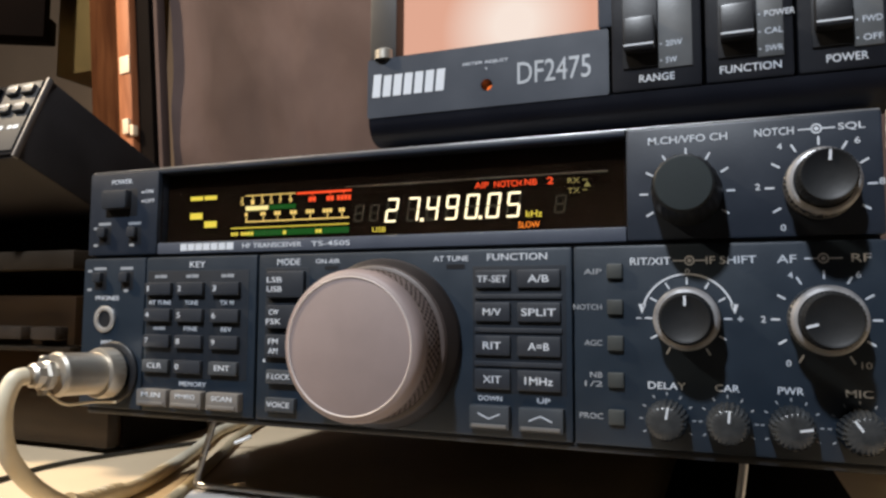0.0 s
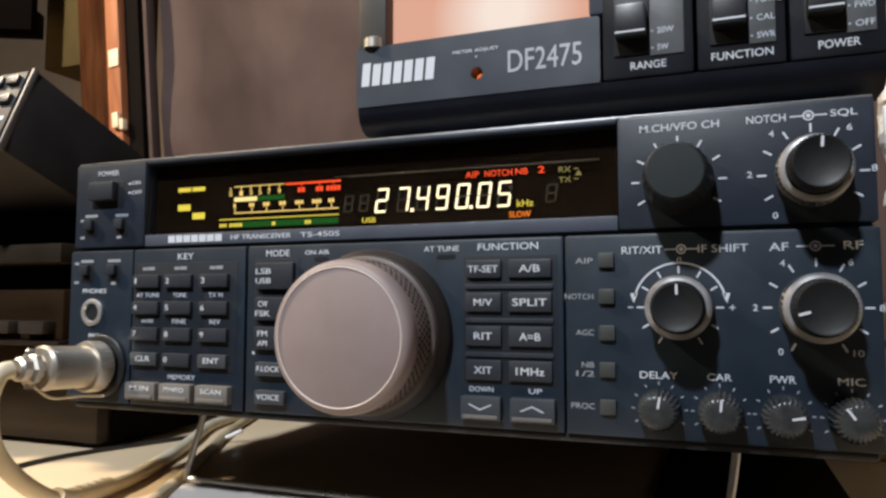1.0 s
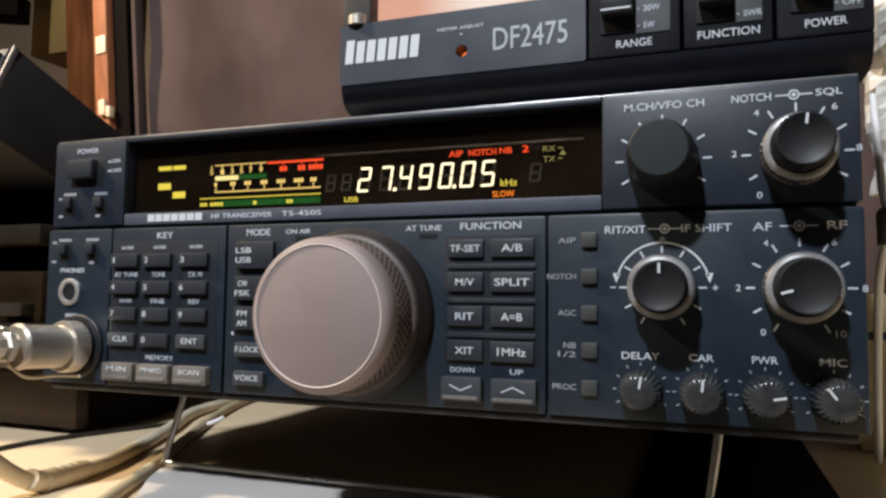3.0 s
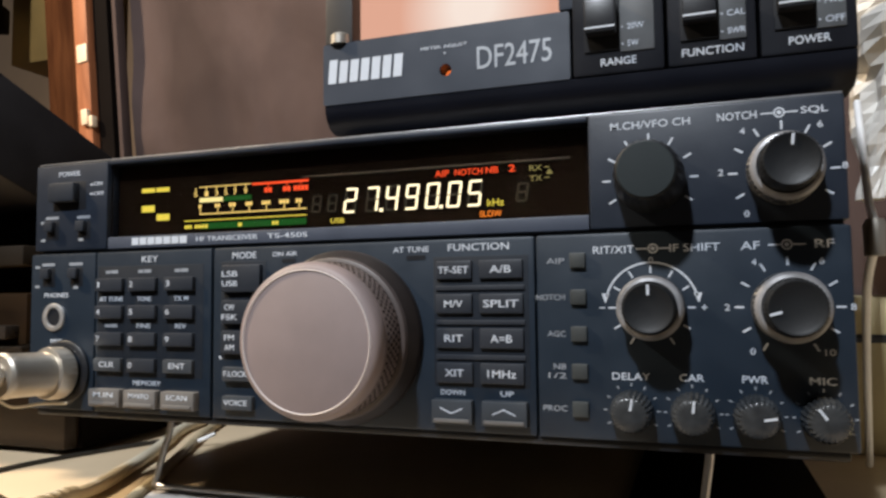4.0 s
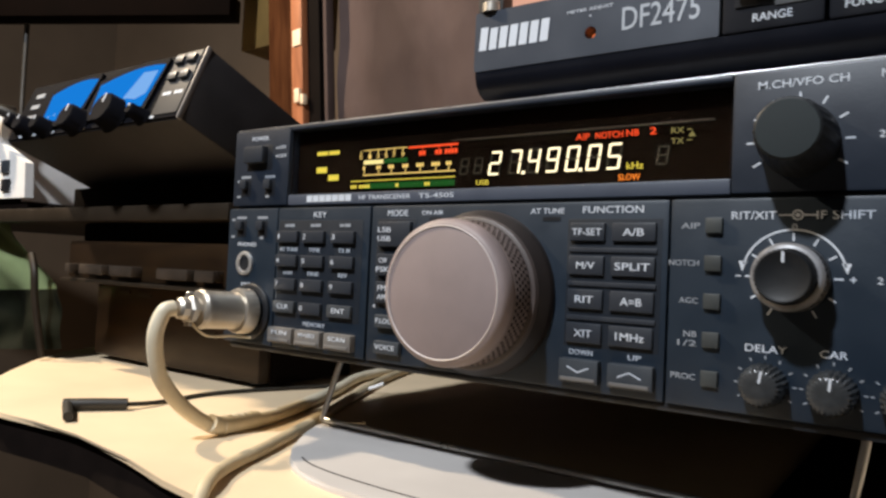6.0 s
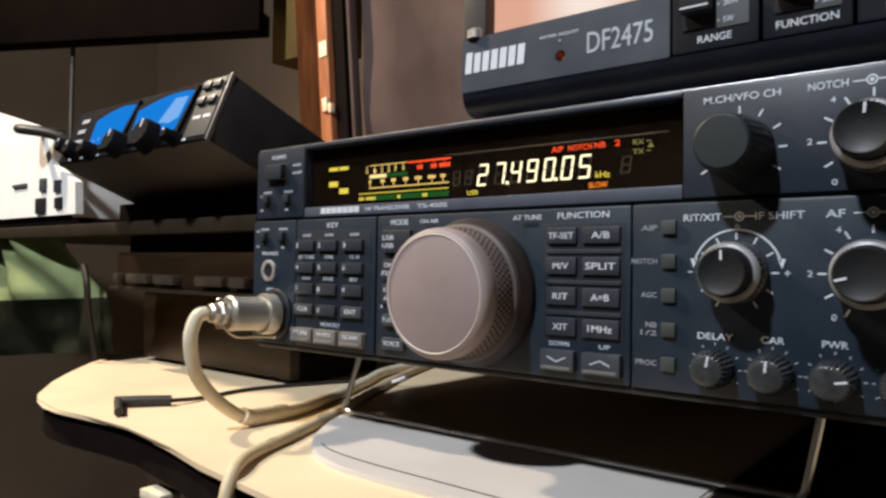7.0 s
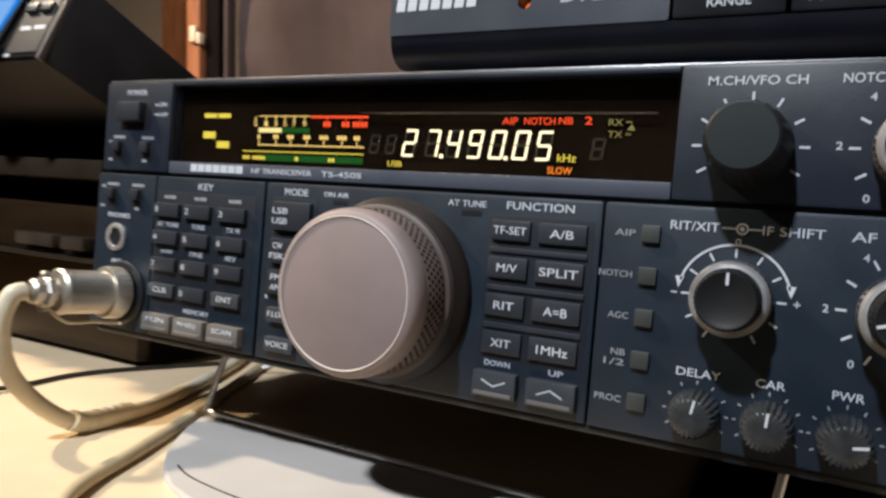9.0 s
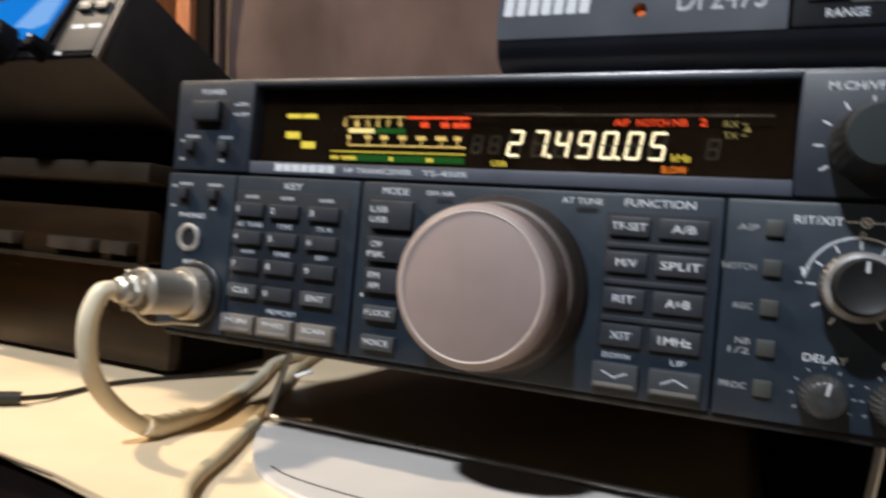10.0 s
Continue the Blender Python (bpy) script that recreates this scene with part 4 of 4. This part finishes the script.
for kx, kz, r in ((40, 10, 5), (56, 6, 6), (78, 4, 5.5), (112, 5, 8), (148, 6, 9.5), (176, 2, 4)):
    kb = part("knob", lathe([(r + 1, 0), (r, 2), (r - 0.6, 8), (r - 1.6, 9), (0.4, 8.8)], 40, "-y", (kx, -2, kz), 20, 0.4, (1, 2)), MATT, twin)
    part("pointer", box(kx - 0.6, kx + 0.6, -11.3, -10.9, kz + r * 0.3, kz + r - 1.4), WHITE, kb, smooth=False)
    part("illegible_print", box(kx + 4, kx + 8, -1.6, -1.2, 1.4, 2.8), WHITE, FP, smooth=False)
for bx in (TW - 21, TW - 11.5):
    for bz in (32.5, 22.5):
        pb2 = part("push_button", box(bx, bx + 7, -4.0, 0, bz, bz + 4.6, 0.8), BUTTON, twin)
        bar(bx + 1.4, bx + 5.6, bz + 2.4, bz + 3.6, -4.0, GREY_PRINT, pb2, "cap_mark", 0.2)
    bar(bx, bx + 2.6, 14.2, 16.2, -1.8, WHITE, FP, "illegible_print", 0.2)
    bar(bx + 3.2, bx + 6.6, 14.2, 16.2, -1.8, WHITE, FP, "illegible_print", 0.2)
for bz in (30, 22, 14):
    bar(40, 50, bz, bz + 3, -1.2, GREY_PRINT, FP, "illegible_print", 0.6)
prop = thing("prop_block", "dark wooden block under the tilted tuner", "block")
part("block", box(-226, -58, 48, 60, 69, 83, 1), SHELF, prop)

# ---------------------------------------------------------------- stack of dark sets under it
shelf = thing("shelf_board", "dark brown shelf board over the stacked sets", "shelf")
part("board", box(-520, -46, 34, 330, 60, 69, 1.5), LIP, shelf)
setb = thing("cassette_deck", "dark brown vintage deck with a row of worn keys", "receiver")
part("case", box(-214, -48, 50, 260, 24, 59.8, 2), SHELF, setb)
part("front", box(-212, -50, 40, 52, 24.4, 48, 2), BROWN, setb)
KEY_BROWN = mat("worn_key_brown", (0.045, 0.034, 0.026), 0.3, vary=0.4, scale=50)
for x0, x1 in ((-203, -197), (-186, -160), (-152, -128), (-104, -76), (-70, -54)):
    part("piano_key", box(x0, x1, 33, 41, 27.5, 33.5, 1), KEY_BROWN, setb)
part("trim", box(-214, -48, 36, 42, 22, 24.3, 0.6), LIP, setb)
seta = thing("old_receiver", "dark brown vintage receiver standing on the desk", "receiver")
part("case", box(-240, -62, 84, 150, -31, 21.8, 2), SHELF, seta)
part("front", box(-238, -64, 75, 85, -30, 20, 2), BROWN, seta)
for x0, x1, z in ((-206, -196, 14), (-186, -172, 13), (-120, -104, -6), (-92, -80, -5)):
    part("label_plate", box(x0, x1, 74.4, 75.4, z, z + 2.4), LIP, seta)
for fx in (-195, -80):
    part("foot", lathe([(7, -30.5), (7, -33)], 16, "z", (fx, 90, 0)), BLACK, seta)

white = thing("white_power_supply", "white power supply with dark sockets on the shelf", "power supply")
front = plate([(-520, 195), (-436, 174), (-323, 146), (-326, 120), (-284, 103), (-282, 78), (-520, 78)], 42, 48)
part("front_case", front, WHITE_BOX, white, "white stepped front", smooth=False)
part("rear_case", box(-510, -336, 48.2, 200, 76, 140, 3), WHITE_BOX, white)
part("plinth", box(-500, -286, 46, 200, 69, 75.8, 1), SHELF, white)
part("lower_box", box(-500, -300, 44, 48, 75.8, 77.9), SHELF, white)
for x0, x1, z0, z1 in ((-400, -372, 104, 107), (-345, -334, 98, 109), (-318, -307, 96, 106), (-352, -334, 80, 93), (-316, -304, 83, 92)):
    part("socket", box(x0, x1, 40, 44, z0, z1, 1), BUTTON_MID if z0 > 95 else BLACK, white)
part("lead", tube([(-300, 60, 120), (-310, 40, 140), (-335, 20, 146), (-350, 60, 150)], 4, 10), CABLE_BLACK, white)

bag = thing("plastic_bag", "crumpled pale green plastic bag hanging from the shelf", "bag")


def drape(v0, v1, name, material, label):
    bm = bmesh.new()
    rows = []
    for j in range(15):
        v = v0 + (v1 - v0) * j / 14
        right = -332 + 96 * min(v / 0.5, 1.0) ** 1.3 - 10 * max(v - 0.5, 0)
        row = []
        for i in range(30):
            u = i / 29
            x = -480 + (right + 480) * u
            y = 46 + 7 * math.sin(8 * u + 4 * v) + 4 * math.sin(19 * u - 6 * v) + 4 * noise.noise(Vector((u * 5, v * 5, 1))) + 10 * v
            row.append(bm.verts.new((x, y, 66 - 92 * v - 24 * v * (1 - u))))
        rows.append(row)
    for a, b in zip(rows, rows[1:]):
        for i in range(29):
            bm.faces.new((a[i], a[i + 1], b[i + 1], b[i]))
    bmesh.ops.solidify(bm, geom=bm.faces[:], thickness=0.6)
    part(name, bm, material, bag, label)


# one bag in two pieces; the lower piece carries shade in its colour
drape(0.0, 0.55, "upper_sheet", BAG, "pale upper sheet")
drape(0.55, 1.0, "lower_sheet", BAG_SHADED, "lower part of the same bag, shade put into its green")
part("handle", tube([(-262, 40, 38), (-252, 38, 26), (-249, 38, 8), (-246, 40, -12), (-243, 42, -31)], 2.4, 10), LIP, bag, "twisted brown-grey handle")

# ---------------------------------------------------------------- behind the radio
LEAN_POST = -5.5
post = thing("wooden_post", "upright orange pine post with bits of pale tape", "post", -309, 330, 205, 0, LEAN_POST, 0)
part("post", box(-20, -3, 0, 14, -245, 560, 1.5), WOOD, post)
part("tape", box(-16, -3.6, -1.6, 0.2, 72, 90, 0.6), TAPE, post)
part("tape", box(-12, -4, -5, 0.2, 8, 24, 2), TAPE, post)
part("tape", box(-4.4, 0.2, -3, 4, 6, 17, 1.2), TAPE, post)
plank = thing("dark_plank", "dark stained upright board beside the pine post", "board", -309, 330, 205, 0, LEAN_POST, 0)
part("board", box(-62, -20.5, 6, 30, -245, 560, 1), WOOD_DARK, plank)
frame_strip = thing("black_upright", "black upright strip between post and curtain", "strip", -309, 330, 205, 0, LEAN_POST, 0)
part("strip", box(-2.6, 15, 8, 24, -245, 560, 1), SHELF, frame_strip)
part("bead", box(19, 24, 10, 22, -245, 560, 1.5), CURTAIN, frame_strip, "thin brown bead")
cloth = thing("brown_curtain", "grey-brown cloth curtain hanging in soft folds", "curtain")
bmf = bmesh.new()
rows = []
for j in range(70):
    v = j / 69
    row = []
    for i in range(120):
        u = i / 119
        x = -291 + 659 * u
        y = 350 + 2.2 * math.sin(2 * math.pi * u * 4 + 2 * v) + 9.0 * abs(noise.noise(Vector((u * 6 - v * 3, v * 7 + u * 4, 7.5)))) + 3.0 * abs(noise.noise(Vector((u * 16 + v * 9, v * 14 - u * 6, 3.5)))) + 5 * math.sin(3 * v + 7 * u) + 3 * noise.noise(Vector((u * 9, v * 6, 0.5))) + 2 * noise.noise(Vector((u * 22 + v * 9, v * 4, 2.5)))
        row.append(bmf.verts.new((x - 70 * (v - 0.32) * (1 - u) + 4, y, -33 + 740 * v)))
    rows.append(row)
for a, b in zip(rows, rows[1:]):
    for i in range(119):
        bmf.faces.new((a[i], a[i + 1], b[i + 1], b[i]))
part("cloth", bmf, CURTAIN, cloth)
shelf_top = thing("upper_shelf", "dark upper shelf board above the tuner", "shelf", -372, 346, 318, 0, 0, 27.4)
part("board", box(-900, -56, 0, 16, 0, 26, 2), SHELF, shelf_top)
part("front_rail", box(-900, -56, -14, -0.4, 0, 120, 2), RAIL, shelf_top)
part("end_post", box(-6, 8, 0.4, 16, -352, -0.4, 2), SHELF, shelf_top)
boxy = thing("cardboard_box", "olive-brown cardboard box hung high behind the pine post", "box")
part("box_body", box(-466, -356, 366, 420, 300, 1690, 2), mat("olive_card", (0.19, 0.115, 0.03), 0.7, vary=0.2, scale=18), boxy)
wire = thing("hanging_cable", "dark cable hanging down the wall", "cable")
part("cord", tube([(-668, 206, 318), (-669, 206, 250), (-666, 205, 190), (-668, 206, 130), (-690, 208, 90)], 3.0, 10), CABLE_BLACK, wire)

carton_b = thing("white_carton", "narrow white carton standing behind the radio", "carton")
part("carton_body", box(-299, -200, 297, 318, DZ, 161.5, 1.2), WHITE_BOX, carton_b)

# right of the radio
paper = thing("plastic_wrapping", "crumpled white plastic wrapping hung beside the radio", "wrapping")
bmp = bmesh.new()
rows = []
for j in range(30):
    v = j / 29
    row = []
    for i in range(24):
        a = 2 * math.pi * i / 24
        p = Vector((math.cos(a), math.sin(a), v * 3))
        n = noise.noise(p * 1.6) * 0.35 + noise.noise(p * 4.1) * 0.30 + noise.noise(p * 9.0) * 0.12
        r = (6 + 44 * max(0.0, v - 0.12) ** 0.8) * (1 + n)
        row.append(bmp.verts.new((306 + 34 * v + r * math.cos(a), 150 + r * math.sin(a), 84 + 130 * v)))
    rows.append(row)
for a, b in zip(rows, rows[1:]):
    for i in range(24):
        bmp.faces.new((a[i], a[(i + 1) % 24], b[(i + 1) % 24], b[i]))
bmp.faces.new(rows[0]), bmp.faces.new(rows[-1])
part("bag", bmp, WRAP, paper, smooth=False)
part("hook_cord", tube([(340, 150, 213), (342, 155, 400), (342, 155, 700), (342, 155, 1700)], 1.5, 8), CABLE_BLACK, paper)
carton = thing("cream_carton", "cream cardboard carton standing on the desk beside the radio", "carton")
part("carton_body", box(300, 420, 190, 300, DZ, 42, 1.5), mat("cream_card", (0.50, 0.42, 0.24), 0.6, vary=0.15, scale=20), carton)
part("tape_strip", box(299.6, 420.4, 189.6, 300.4, 20, 24, 0.1), BLACK, carton)
lead = thing("white_coax_lead", "white coaxial lead with metal plug beside the radio", "cable")
part("cord", tube([(296, 120, 120), (292, 90, 80), (288, 62, 62), (290, 90, 40), (300, 150, -29)], 1.4, 12), WHITE_BOX, lead)
part("plug", lathe([(3.4, 0), (3.6, 10), (2.6, 12)], 20, "z", (288, 62, 56)), STEEL, lead)
